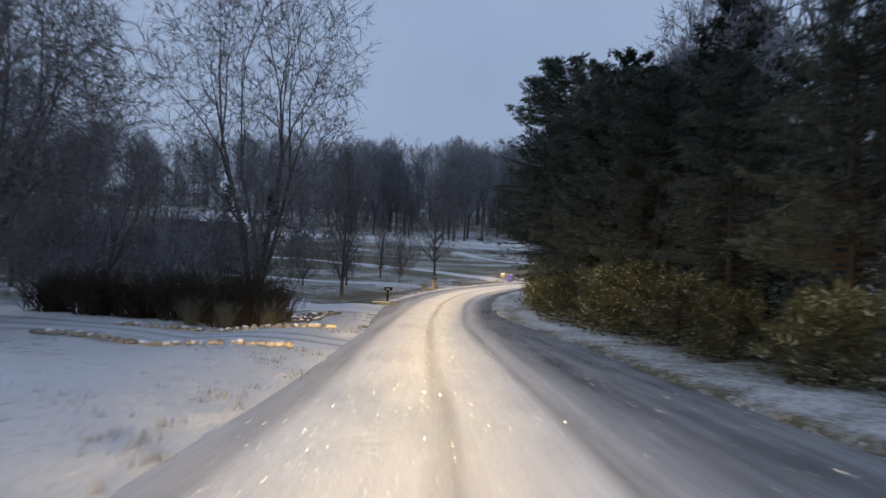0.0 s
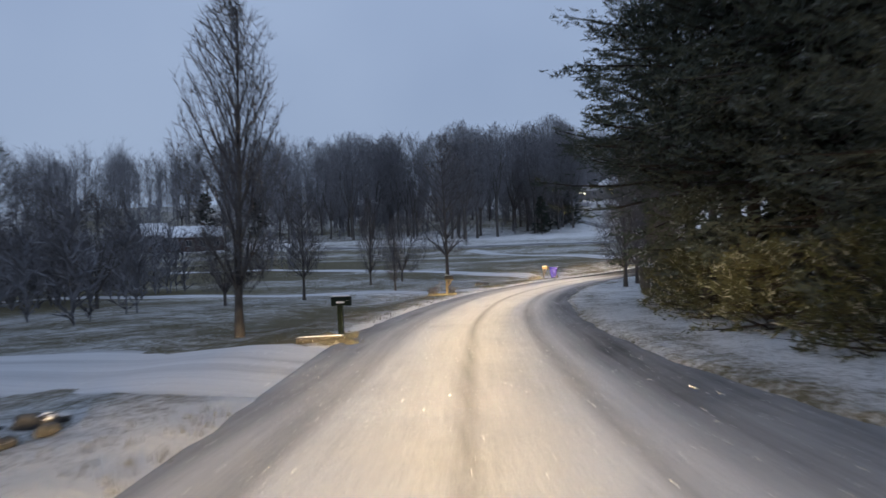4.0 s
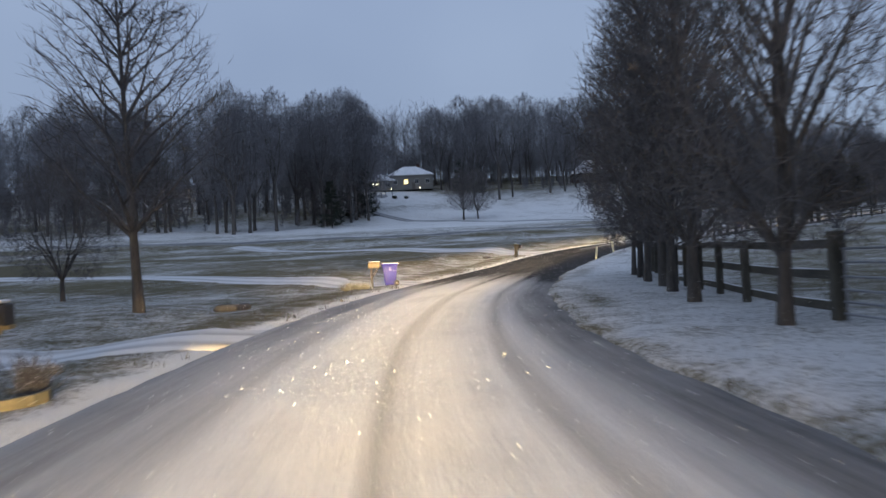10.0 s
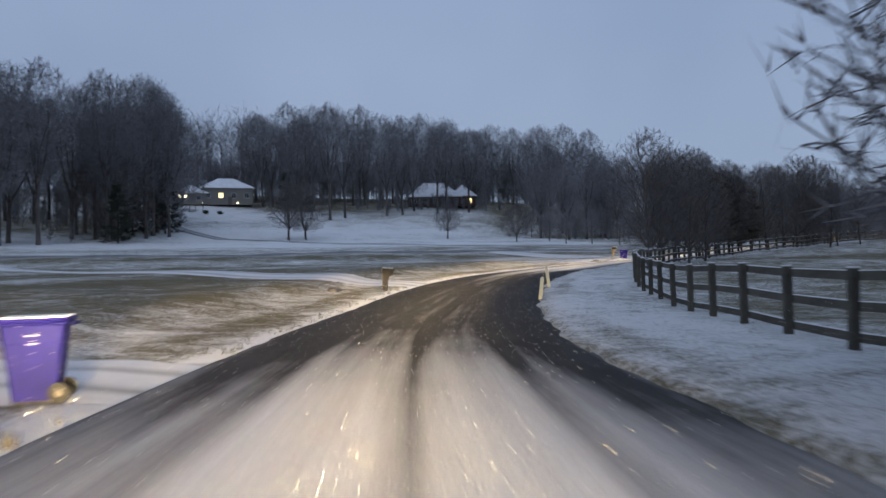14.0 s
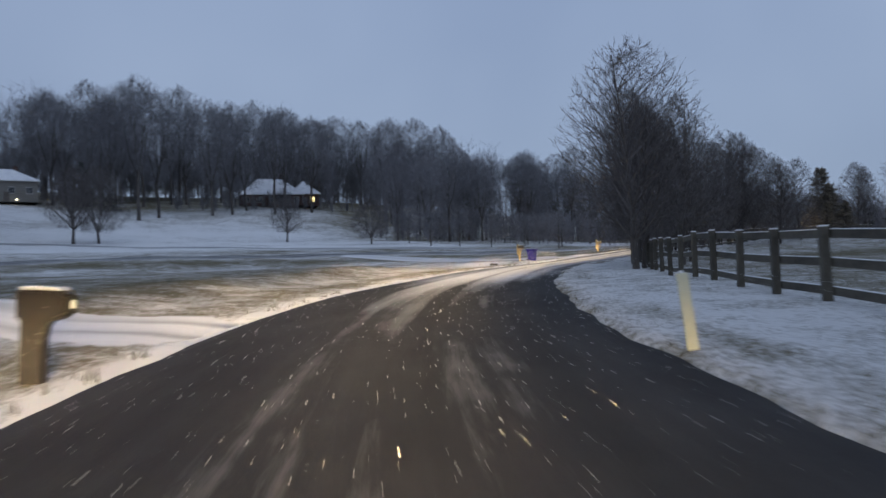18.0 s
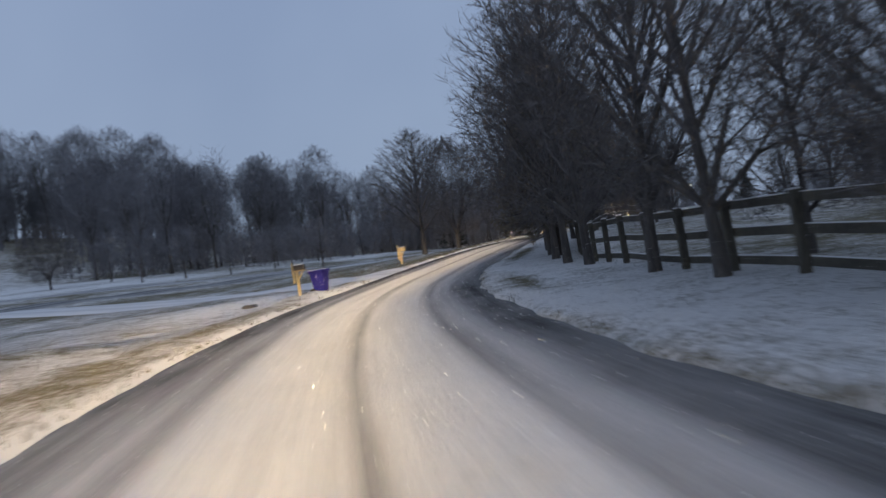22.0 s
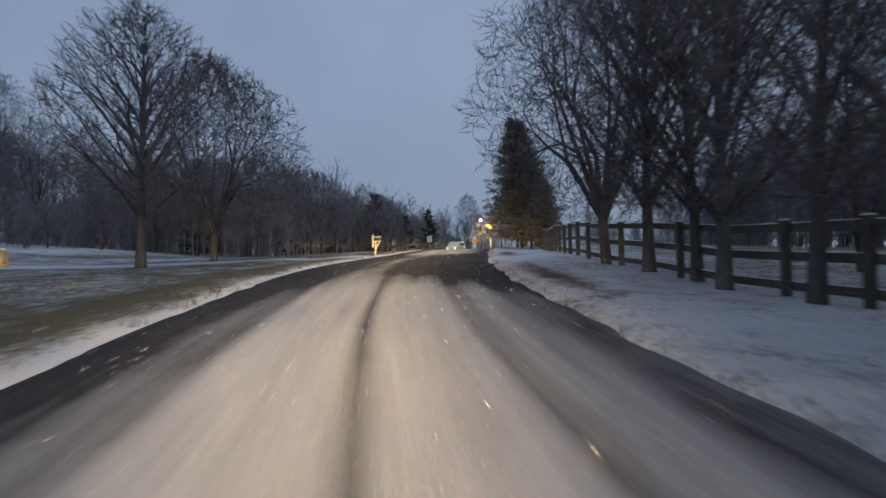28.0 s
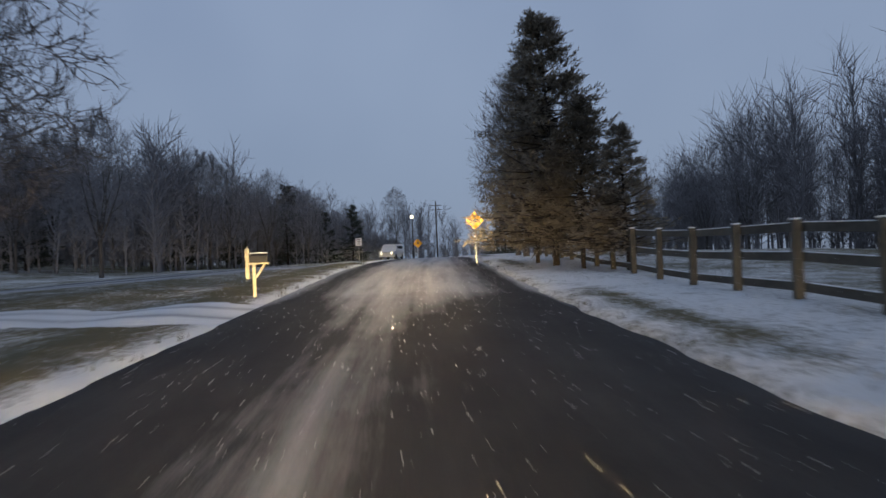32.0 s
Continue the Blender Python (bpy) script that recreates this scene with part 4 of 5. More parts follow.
for x, y in [(10.9, 57), (13.5, 54.5), (16, 50), (17.5, 45), (12.8, 61), (1, 201.6), (9, 206.6), (-2, 206), (4, 204), (-7, 246), (21.5, 236), (27.5, 236.7), (14, 222.5), (5, 213), (71, 251.5), (76, 254.4), (88, 255.8), (93, 256.7),
             (-50, 213), (-42, 206.5), (-38, 228), (-35, 241), (-23, 247), (-30, 224), (-12, 215), (66, 258), (103, 256), (108, 260), (114, 258), (99, 262)]:
    SPOTS.append((x, y, R(0.85, 1.1) if y > 100 else R(0.62, 0.72)))
for count, x0, x1, y0, y1, lo, hi in [(40, -36, 32, 208, 250, 0.75, 1.1), (38, 56, 190, 276, 300, 0.8, 1.1), (30, 108, 180, 210, 245, 0.6, 0.85), (14, 180, 250, 205, 245, 0.4, 0.55), (14, -40, 50, 294, 312, 0.8, 1.0),
                                      (16, -150, -40, 212, 290, 0.75, 1.05), (20, 175, 320, 178, 210, 0.38, 0.55), (14, 165, 225, 172, 190, 0.34, 0.48), (14, 180, 270, 126, 144, 0.5, 0.7),
                                      (20, 105, 230, 112, 136, 0.45, 0.65), (16, 74, 104, 106, 128, 0.26, 0.36), (14, 60, 150, 84, 112, 0.5, 0.68), (12, -90, -24, 62, 150, 0.3, 0.45), (8, 15, 30, -20, 54, 0.6, 0.75),
                                      (10, -45, -18, 30, 60, 0.45, 0.62), (9, -34, -15, 30, 47, 0.5, 0.68), (9, 17, 26, 14, 58, 0.72, 0.85), (10, 75, 135, 66, 96, 0.65, 0.85), (12, 290, 400, 135, 195, 0.6, 0.8)]:
    for _ in range(count):
        SPOTS.append((R(x0, x1), R(y0, y1), R(lo, hi)))


def clear_of_road(spots):
    """Only those places that keep well away from the road and its verges."""
    idx, off = nearest([p[0] for p in spots], [p[1] for p in spots])
    s = ALONG[idx]
    keep = np.where(off > 0, np.where(s > 165, off > 32 - 12 * smooth(216, 224, s) + 22 * smooth(240, 246, s), off > 9), off < -14)
    return [p for p, k in zip(spots, keep) if k]


SPOTS = clear_of_road(SPOTS)
SPOTS = SPOTS[:299]
groups = [[], [], [], []]
for n_, (x, y, size) in enumerate(SPOTS):
    groups[n_ % 4].append(stand(x, y, R(0, 360), size, 0.1))
for p, m in zip(wood, groups):
    plant(p, m, [])


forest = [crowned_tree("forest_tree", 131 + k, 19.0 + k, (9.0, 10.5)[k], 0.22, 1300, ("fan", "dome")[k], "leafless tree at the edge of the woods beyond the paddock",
                       leader=False, trunk_r=0.26, twig=1.0, twig_r=0.024, fan=4, twigs=M_HAZETWIG, limbs=6, split_boughs=False) for k in range(2)]
EDGE = [(*at_road(R(222, 330), R(50, 95))[:2], R(0.75, 1.0)) for _ in range(64)] + [(R(150, 300), R(176, 206), R(0.5, 0.68)) for _ in range(44)]
for k in range(2):
    plant(forest[k], [stand(x, y, R(0, 360), z) for x, y, z in EDGE[k::2]], [])


def thicket(name, label, spots, seed, tall, rods, rod_r, material, kind="stuff", category="woods", low=0.06):
    """Close-set bare stems and brush, far off, as one object."""
    rng = random.Random(seed)
    sh = Shape()
    heights = land([p[0] for p in spots], [p[1] for p in spots])
    for (x, y, size), z in zip(spots, heights):
        base = Vector((x, y, float(z) - 0.2))
        h = tall * size
        sh.limb([base, base + Vector((rng.gauss(0, 0.03) * h, rng.gauss(0, 0.03) * h, h * 0.8))], [0.011 * h, 0.002 * h], 3)
        for _ in range(rods):
            u = rng.uniform(low, 0.88)
            d = splay(rng, Vector((0, 0, 1)), rng.uniform(0.3, 1.15) * (1 - 0.4 * u))
            p = base + Vector((0, 0, h * u))
            ln = h * rng.uniform(0.14, 0.3) * (0.75 + 0.5 * math.sin(3.0 * u))
            sh.blade(p, d, splay(rng, d, math.pi / 2), ln, rod_r)
            for _k in range(5):
                e = splay(rng, d, rng.uniform(0.35, 0.95))
                sh.blade(p + d * ln * rng.uniform(0.25, 0.95), e, splay(rng, e, math.pi / 2), ln * rng.uniform(0.35, 0.65), rod_r * 0.7)
    ob = obj(name, sh.v, sh.f, material)
    return tagged(ob, label, category, kind=kind)


def scatter(count, x0, x1, y0, y1, lo, hi):
    return [(R(x0, x1), R(y0, y1), R(lo, hi)) for _ in range(count)]


BACK = scatter(210, -190, 240, 300, 345, 0.9, 1.25) + scatter(130, 115, 320, 225, 290, 0.65, 1.0) + scatter(110, 75, 150, 55, 92, 0.85, 1.1) + scatter(150, 135, 330, 78, 112, 0.8, 1.1) + \
    scatter(60, -150, -45, 220, 310, 0.8, 1.1) + scatter(60, 16, 40, -40, 52, 0.7, 1.0) + scatter(90, 300, 420, 100, 230, 0.6, 0.9) + scatter(120, 60, 170, 86, 112, 0.5, 0.75) + scatter(150, 105, 270, 106, 136, 0.45, 0.7) + scatter(60, 165, 300, 176, 215, 0.5, 0.8) + scatter(50, 190, 300, 126, 148, 0.45, 0.7)
BACK += [(*at_road(R(220, 330), R(45, 95))[:2], R(0.4, 0.6)) for _ in range(150)]
thicket("far_woods", "grey-brown leafless woods closing the view beyond the fields", clear_of_road(BACK), 5, 21, 56, 0.06, M_HAZETWIG, low=0.1)
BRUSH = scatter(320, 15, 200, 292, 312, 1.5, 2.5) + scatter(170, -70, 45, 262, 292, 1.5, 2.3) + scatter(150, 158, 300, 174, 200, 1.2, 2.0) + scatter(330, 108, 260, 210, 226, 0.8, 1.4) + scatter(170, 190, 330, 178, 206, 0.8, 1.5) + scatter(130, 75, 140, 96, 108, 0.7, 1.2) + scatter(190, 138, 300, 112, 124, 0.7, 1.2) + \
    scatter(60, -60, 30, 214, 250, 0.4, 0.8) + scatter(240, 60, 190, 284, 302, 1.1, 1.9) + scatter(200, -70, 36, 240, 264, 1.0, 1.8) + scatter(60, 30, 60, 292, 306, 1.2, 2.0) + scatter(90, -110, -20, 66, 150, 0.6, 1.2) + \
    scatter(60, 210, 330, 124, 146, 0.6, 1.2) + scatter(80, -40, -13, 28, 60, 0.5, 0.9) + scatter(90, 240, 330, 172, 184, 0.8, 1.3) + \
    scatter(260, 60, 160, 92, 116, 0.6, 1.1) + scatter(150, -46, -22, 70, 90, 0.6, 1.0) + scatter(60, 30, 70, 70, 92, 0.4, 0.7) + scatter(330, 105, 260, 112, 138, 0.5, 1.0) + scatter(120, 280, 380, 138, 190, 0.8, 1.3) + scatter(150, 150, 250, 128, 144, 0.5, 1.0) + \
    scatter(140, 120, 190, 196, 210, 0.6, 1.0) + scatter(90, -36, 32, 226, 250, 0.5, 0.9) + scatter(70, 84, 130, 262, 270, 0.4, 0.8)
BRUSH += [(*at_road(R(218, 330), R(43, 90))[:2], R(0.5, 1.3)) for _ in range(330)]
thicket("far_brush", "dark tangled undergrowth along the edge of the woods", clear_of_road(BRUSH) + [(*at_road(R(198, 238), R(24, 42))[:2], R(0.65, 0.95)) for _ in range(170)], 6, 6.0, 34, 0.055, M_HAZETWIG, category="brush")
fir = conifer("fir", 47, 11, 3.1, 80, 9, 0.45, 0.2, "dark evergreen among the bare trees on the slope", M_SPRUCE, low=0.05, top=0.8)
plant(fir, [stand(x, y, R(0, 360), R(0.8, 1.2)) for x, y in [(70, 266), (67, 274), (24, 226), (30, 229), (20, 209), (-60, 200), (-55, 226), (196, 181), (185, 184), (212, 178), (230, 176), (165, 190), (225, 144), (240, 145), (236, 172)]], [])


# ---------------------------------------------------------------- fence
def box_mesh(name, sx, sy, sz, mats, snow=0.0):
    """A squared timber from z = 0 to sz, with a thin layer of snow on top if wanted."""
    bm = bmesh.new()
    box(bm, 0, 0, sz / 2, sx, sy, sz, min(sx, sy) * 0.12)
    if snow:
        box(bm, 0, 0, sz + snow / 2 - 0.004, sx * 0.92, sy * 0.98, snow, min(snow, sy) * 0.3, index=1)
    me = bpy.data.meshes.new(name)
    bm.to_mesh(me)
    bm.free()
    for m in mats:
        me.materials.append(m)
    return me


fence = thing("paddock_fence", pose(*at_road(95, 6.9)), "three-rail timber paddock fence with snow along its tops", "fence")
post_me = box_mesh("post", 0.15, 0.15, 1.45, [M_FENCE, M_SNOW], 0.03)
big_me = box_mesh("post", 0.2, 0.2, 1.52, [M_FENCE, M_SNOW], 0.035)
rail_me = box_mesh("rail", 1.0, 0.045, 0.15, [M_FENCE, M_SNOW], 0.018)
prev, inv = None, fence.matrix_world.inverted()
GATE = (108.3, 111.6)
stations = list(np.arange(86, GATE[0] - 1.2, 2.35)) + [GATE[0], GATE[1]] + list(np.arange(GATE[1] + 2.35, 285, 2.35))
for s in stations:
    off = 6.5 + 0.6 * float(smooth(105, 125, s)) - 0.15 * float(smooth(160, 185, s)) - 0.5 * float(smooth(225, 245, s))
    x, y, z = at_road(s, off)
    big = s in GATE
    p = new("post", big_me if big else post_me)
    p.parent = fence
    tilt = rnd.uniform(-1.2, 1.2)
    p.matrix_local = inv @ pose(x, y, z - 0.12, tilt, rnd.uniform(-1.2, 1.2), heading(s))
    here = Vector((x, y, z))
    if prev is not None and not (s == GATE[1]):
        d = here - prev
        turn = d.to_track_quat("X", "Z").to_matrix().to_4x4()
        side = Vector((0, 0, 1)).cross(d).normalized() * -0.095
        for hgt in (0.14, 0.64, 1.13):
            r = new("rail", rail_me)
            r.parent = fence
            r.matrix_local = inv @ Matrix.Translation((here + prev) / 2 + side + Vector((0, 0, hgt))) @ turn @ Matrix.Diagonal((d.length + 0.08, 1, 1, 1))
    elif s == GATE[1]:
        gate = thing("field_gate", Matrix.Translation(prev), "grey tubular steel field gate between two stout posts", "gate")
        d = here - prev
        L = d.length - 0.3
        turn = d.to_track_quat("X", "Z").to_matrix().to_4x4()
        gate.matrix_world = Matrix.Translation(prev + d.normalized() * 0.15) @ turn
        for hgt in (0.14, 0.32, 0.5, 0.7, 0.92, 1.12):
            bm = bmesh.new()
            cyl(bm, (0, 0, hgt), (L, 0, hgt), 0.02, 0.02, 8)
            part("bar", bm, M_STEEL, gate)
        for u in (0.03, 0.5, 0.97):
            bm = bmesh.new()
            cyl(bm, (L * u, 0, 0.02 if u != 0.5 else 0.14), (L * u, 0, 1.13), 0.022, 0.022, 8)
            part("upright", bm, M_STEEL, gate)
    prev = here


# ---------------------------------------------------------------- mailboxes, carts, signs
def mailbox(x, y, s, height, style, label, lean=0.0, thick=0.11, wide=1.0, z=0.0):
    """A roadside mailbox on its post; its door faces the road."""
    box_m, post_m, arm = style
    # local +x points at the road
    m = thing("mailbox", pose(x, y, z, 0, lean, heading(s)), label, "mailbox")
    bm = bmesh.new()
    box(bm, 0, 0, (height - 0.22) / 2 - 0.15, thick, thick, height - 0.22 + 0.3, 0.008)
    part("post", bm, post_m, m)
    bm = bmesh.new()
    # arched body
    L, w, h, r = 0.46, 0.2 * wide, 0.14, 0.10 * wide
    x0 = -0.10 if arm else -0.2
    ring = [(-w / 2, 0), (w / 2, 0), (w / 2, h)] + [(r * math.cos(a), h + r * 0.8 * math.sin(a)) for a in np.linspace(0.3, math.pi - 0.3, 7)] + [(-w / 2, h)]
    vs = [[bm.verts.new((xx, yy, height - 0.24 + zz)) for yy, zz in ring] for xx in (x0, x0 + L)]
    for i in range(len(ring)):
        j = (i + 1) % len(ring)
        bm.faces.new((vs[0][i], vs[0][j], vs[1][j], vs[1][i]))
    bm.faces.new(vs[0][::-1])
    bm.faces.new(vs[1])
    bmesh.ops.recalc_face_normals(bm, faces=bm.faces[:])
    body = part("box", bm, box_m, m)
    bm = bmesh.new()
    box(bm, x0 + L + 0.008, 0, height - 0.24 + 0.1, 0.016, w + 0.012, 0.22, 0.006)
    part("door", bm, box_m, body)
    bm = bmesh.new()
    box(bm, x0 + 0.34, w / 2 + 0.008, height - 0.24 + 0.1, 0.03, 0.01, 0.14, 0.002)
    part("flag", bm, M_BLACK, body)
    bm = bmesh.new()
    box(bm, x0 + L / 2, 0, height + 0.002, L * 0.98, w * 0.75, 0.03, 0.012)
    part("snow_cap", bm, M_SNOW, m, "thin layer of snow")
    if arm:
        bm = bmesh.new()
        box(bm, x0 + L / 2 - 0.02, 0, height - 0.265, L + 0.12, 0.13, 0.045, 0.006)
        part("arm", bm, post_m, m)
        bm = bmesh.new()
        cyl(bm, (0.05, 0, height - 0.62), (0.27, 0, height - 0.29), 0.035, 0.035, 6)
        part("brace", bm, post_m, m)
    return m


PLATE = M_WHITE
mbA = mailbox(-2.52, 44.75, 84.5, 0.86, (M_GREENPOST, M_GREENPOST, False), "dark green mailbox with a snow-capped top on a green post", thick=0.13, wide=1.1, z=-1.36)
bm = bmesh.new()
box(bm, 0.03, -0.118, 0.71, 0.2, 0.012, 0.045, 0.003)
part("number_bar", bm, PLATE, mbA, "small white plate")
mbB = mailbox(-0.42, 68.75, 108.4, 0.92, (M_DARKBOX, M_POSTWOOD, True), "black mailbox on a pale yellow wooden post", z=-1.64)
mb1 = mailbox(7.5, 91.1, 129.5, 1.05, (M_TANBOX, M_DARKBOX, True), "tan mailbox on an arm of a dark wooden post", z=-1.9, thick=0.08)
mbC = thing("mailbox", pose(22.3, 112.9, -1.5, 0, 4, heading(155.6)), "leaning bronze-brown moulded mailbox and post with a snowy top", "mailbox")


def slab(profile, y0, y1, bevel):
    """A flat outline in x and z, drawn out along y, with rounded edges."""
    bm = bmesh.new()
    vs = [[bm.verts.new((px_, yy, pz_)) for px_, pz_ in profile] for yy in (y0, y1)]
    for i in range(len(profile)):
        j = (i + 1) % len(profile)
        bm.faces.new((vs[0][i], vs[0][j], vs[1][j], vs[1][i]))
    bm.faces.new(vs[0][::-1])
    bm.faces.new(vs[1])
    bmesh.ops.recalc_face_normals(bm, faces=bm.faces[:])
    bmesh.ops.bevel(bm, geom=bm.edges[:], offset=bevel, segments=2, affect="EDGES")
    return bm


part("post", slab([(-0.12, -0.2), (0.11, -0.2), (0.10, 0.5), (0.13, 0.66), (0.2, 0.74), (-0.13, 0.74)], -0.1, 0.1, 0.015), M_BROWNBOX, mbC)
head = part("box", slab([(-0.16, 0.72), (0.24, 0.72), (0.36, 0.79), (0.37, 1.0), (0.3, 1.06), (-0.17, 1.06)], -0.15, 0.15, 0.03), M_BROWNBOX, mbC)
part("door", slab([(0.368, 0.8), (0.384, 0.8), (0.384, 1.0), (0.368, 1.0)], -0.12, 0.12, 0.004), M_BROWNBOX, head)
part("reflector", slab([(0.386, 0.86), (0.392, 0.86), (0.392, 0.95), (0.386, 0.95)], -0.05, 0.05, 0.002), M_WHITE, head, "small white reflector")
part("snow_cap", slab([(-0.16, 1.055), (0.31, 1.055), (0.28, 1.09), (-0.14, 1.095)], -0.14, 0.14, 0.012), M_SNOW, mbC, "thin layer of snow")
mbD = mailbox(64.35, 144.7, 206.5, 1.17, (M_DARKBOX, M_POSTWOOD, True), "black mailbox on a pale wooden post with a carved arm", z=0.26)
mbE = mailbox(83.6, 151.4, 226.5, 1.25, (M_TAN, M_TAN, True), "tan mailbox and post lit by the stand-in lamps", z=0.84)
mbF = mailbox(117.3, 153.6, 260.5, 1.05, (M_DARKBOX, M_CREAM, True), "dark mailbox on a cream painted post with a tall top", z=2.18, thick=0.08)
for m_, h_top, ma in ((mbD, 1.24, M_POSTWOOD), (mbE, 1.38, M_TAN), (mbF, 1.16, M_CREAM)):
    bm = bmesh.new()
    box(bm, -0.16, 0, h_top / 2 + 0.2, 0.10, 0.10, h_top - 0.4, 0.008)
    cyl(bm, (-0.16, 0, h_top - 0.02), (-0.16, 0, h_top + 0.07), 0.06, 0.005, 4)
    part("finial_post", bm, ma, m_)


def wheeled_cart(x, y, s, turn, label, z, size=0.82):
    """A two-wheeled refuse cart with a domed lid."""
    c = thing("refuse_cart", pose(x, y, z, 0, 0, heading(s) + turn) @ Matrix.Scale(size, 4), label, "refuse bin", "refuse carts at the kerb")
    bm = bmesh.new()
    low, top = (0.23, 0.27), (0.31, 0.38)
    rings = []
    for zz, k in ((0.0, 0.0), (0.25, 0.22), (0.74, 0.72), (0.76, 0.8), (0.98, 1.0)):
        a, b = low[0] + (top[0] - low[0]) * k, low[1] + (top[1] - low[1]) * k
        r = 0.05
        pts = []
        for cx, cy, a0 in ((a - r, b - r, 0), (-a + r, b - r, 90), (-a + r, -b + r, 180), (a - r, -b + r, 270)):
            pts += [(cx + r * math.cos(radians(a0 + t)), cy + r * math.sin(radians(a0 + t)), zz) for t in (0, 45, 90)]
        rings.append([bm.verts.new(p) for p in pts])
    for a, b in zip(rings, rings[1:]):
        for i in range(12):
            bm.faces.new((a[i], a[(i + 1) % 12], b[(i + 1) % 12], b[i]))
    bm.faces.new(rings[0][::-1])
    bm.faces.new(rings[-1])
    part("body", bm, M_BIN, c)
    bm = bmesh.new()
    box(bm, 0, 0.0, 1.0, 0.70, 0.84, 0.05, 0.02)
    part("rim", bm, M_BIN, c)
    bm = bmesh.new()
    box(bm, 0, 0.0, 1.045, 0.68, 0.86, 0.06, 0.028)
    lid = part("lid", bm, M_BINLID, c)
    bm = bmesh.new()
    box(bm, 0, 0.01, 1.08, 0.63, 0.80, 0.03, 0.012)
    part("snow_layer", bm, M_SNOW, c, "thin layer of snow on the lid")
    bm = bmesh.new()
    cyl(bm, (-0.3, 0.47, 0.98), (0.3, 0.47, 0.98), 0.018, 0.018, 8)
    part("handle", bm, M_BIN, c)
    for sx in (-1, 1):
        bm = bmesh.new()
        cyl(bm, (sx * 0.24, 0.30, 0.10), (sx * 0.31, 0.30, 0.10), 0.135, 0.135, 18)
        wh = part("wheel", bm, M_BLACK, c)
        bm = bmesh.new()
        cyl(bm, (sx * 0.30, 0.30, 0.10), (sx * 0.318, 0.30, 0.10), 0.05, 0.045, 12)
        part("hub", bm, M_GARAGE, wh)
    for zz, w_b, h_b in ((0.86, 0.15, 0.035), (0.80, 0.06, 0.05), (0.745, 0.14, 0.015)):
        for sx in (-1, 1):
            bm = bmesh.new()
            box(bm, sx * (0.302 - (0.98 - zz) * 0.09), 0, zz, 0.02, w_b, h_b, 0.004)
            part("mark", bm, M_WHITE, c, "white printed mark")
    return c


wheeled_cart(8.5, 92.2, 131.0, -75, "blue wheeled cart with snowy lid beside a tan mailbox", -1.93, 0.88)
wheeled_cart(65.85, 144.72, 207.5, 78, "blue wheeled cart with snowy lid beside a black mailbox", 0.09, 0.94)


# ---------------------------------------------------------------- stones, shrubs, markers
def rock(bm, rng, x, y, z, sx, sy, sz, snow):
    """A rounded uneven stone, with snow on its upper faces if wanted."""
    made = bmesh.ops.create_icosphere(bm, subdivisions=2, radius=0.5)["verts"]
    for v in made:
        v.co *= 1 + rng.uniform(-0.13, 0.13)
        v.co.z = max(v.co.z, -0.32)
    bmesh.ops.transform(bm, matrix=pose(x, y, z, 0, 0, rng.uniform(0, 360)) @ Matrix.Diagonal((sx, sy, sz, 1)), verts=made)
    for f in {f for v in made for f in v.link_faces}:
        f.smooth = True
        f.normal_update()
        f.material_index = 1 if snow and f.normal.z > 0.72 else 0


srng = random.Random(17)


def stone_row(label, a, b, count, size):
    """A row of edging stones between two places, each a part of its own."""
    row = thing("stone_edging", pose(a[0], a[1], float(land(*a)[0])), label, "stone edging")
    for k in range(count):
        u = (k + 0.5) / count
        x, y = a[0] + (b[0] - a[0]) * u + srng.uniform(-0.07, 0.07), a[1] + (b[1] - a[1]) * u + srng.uniform(-0.07, 0.07)
        bm = bmesh.new()
        z = float(land(x, y)[0])
        sz = size * srng.uniform(0.7, 1.25)
        rock(bm, srng, x - a[0], y - a[1], z - float(land(*a)[0]) + 0.07, sz * srng.uniform(1.0, 1.7), sz, sz * 0.8, srng.random() < 0.45)
        part("stone", bm, [M_STONE, M_SNOW], row)


stone_row("row of snow-capped pale stones along the driveway edge", (-2.2, 16.6), (-9.5, 18.2), 30, 0.2)
stone_row("snow-capped pale stones edging the far side of a driveway", (-2.4, 24.6), (-9.0, 22.2), 26, 0.22)

# loose rocks in the ditch beyond the drive
ditch = bmesh.new()
for _ in range(200):
    u = srng.random()
    x, y = -3.8 - 4.2 * srng.random(), 26.5 + 8.5 * u
    rock(ditch, srng, x, y, float(land(x, y)[0]) + 0.05, srng.uniform(0.14, 0.36), srng.uniform(0.14, 0.32), srng.uniform(0.12, 0.24), srng.random() < 0.5)
me = bpy.data.meshes.new("ditch_rocks")
ditch.to_mesh(me)
ditch.free()
me.materials.append(M_DARKSTONE)
me.materials.append(M_SNOW)
tagged(new("ditch_rocks", me), "heap of dark rocks dusted with snow in a ditch", "rocks", kind="stuff")


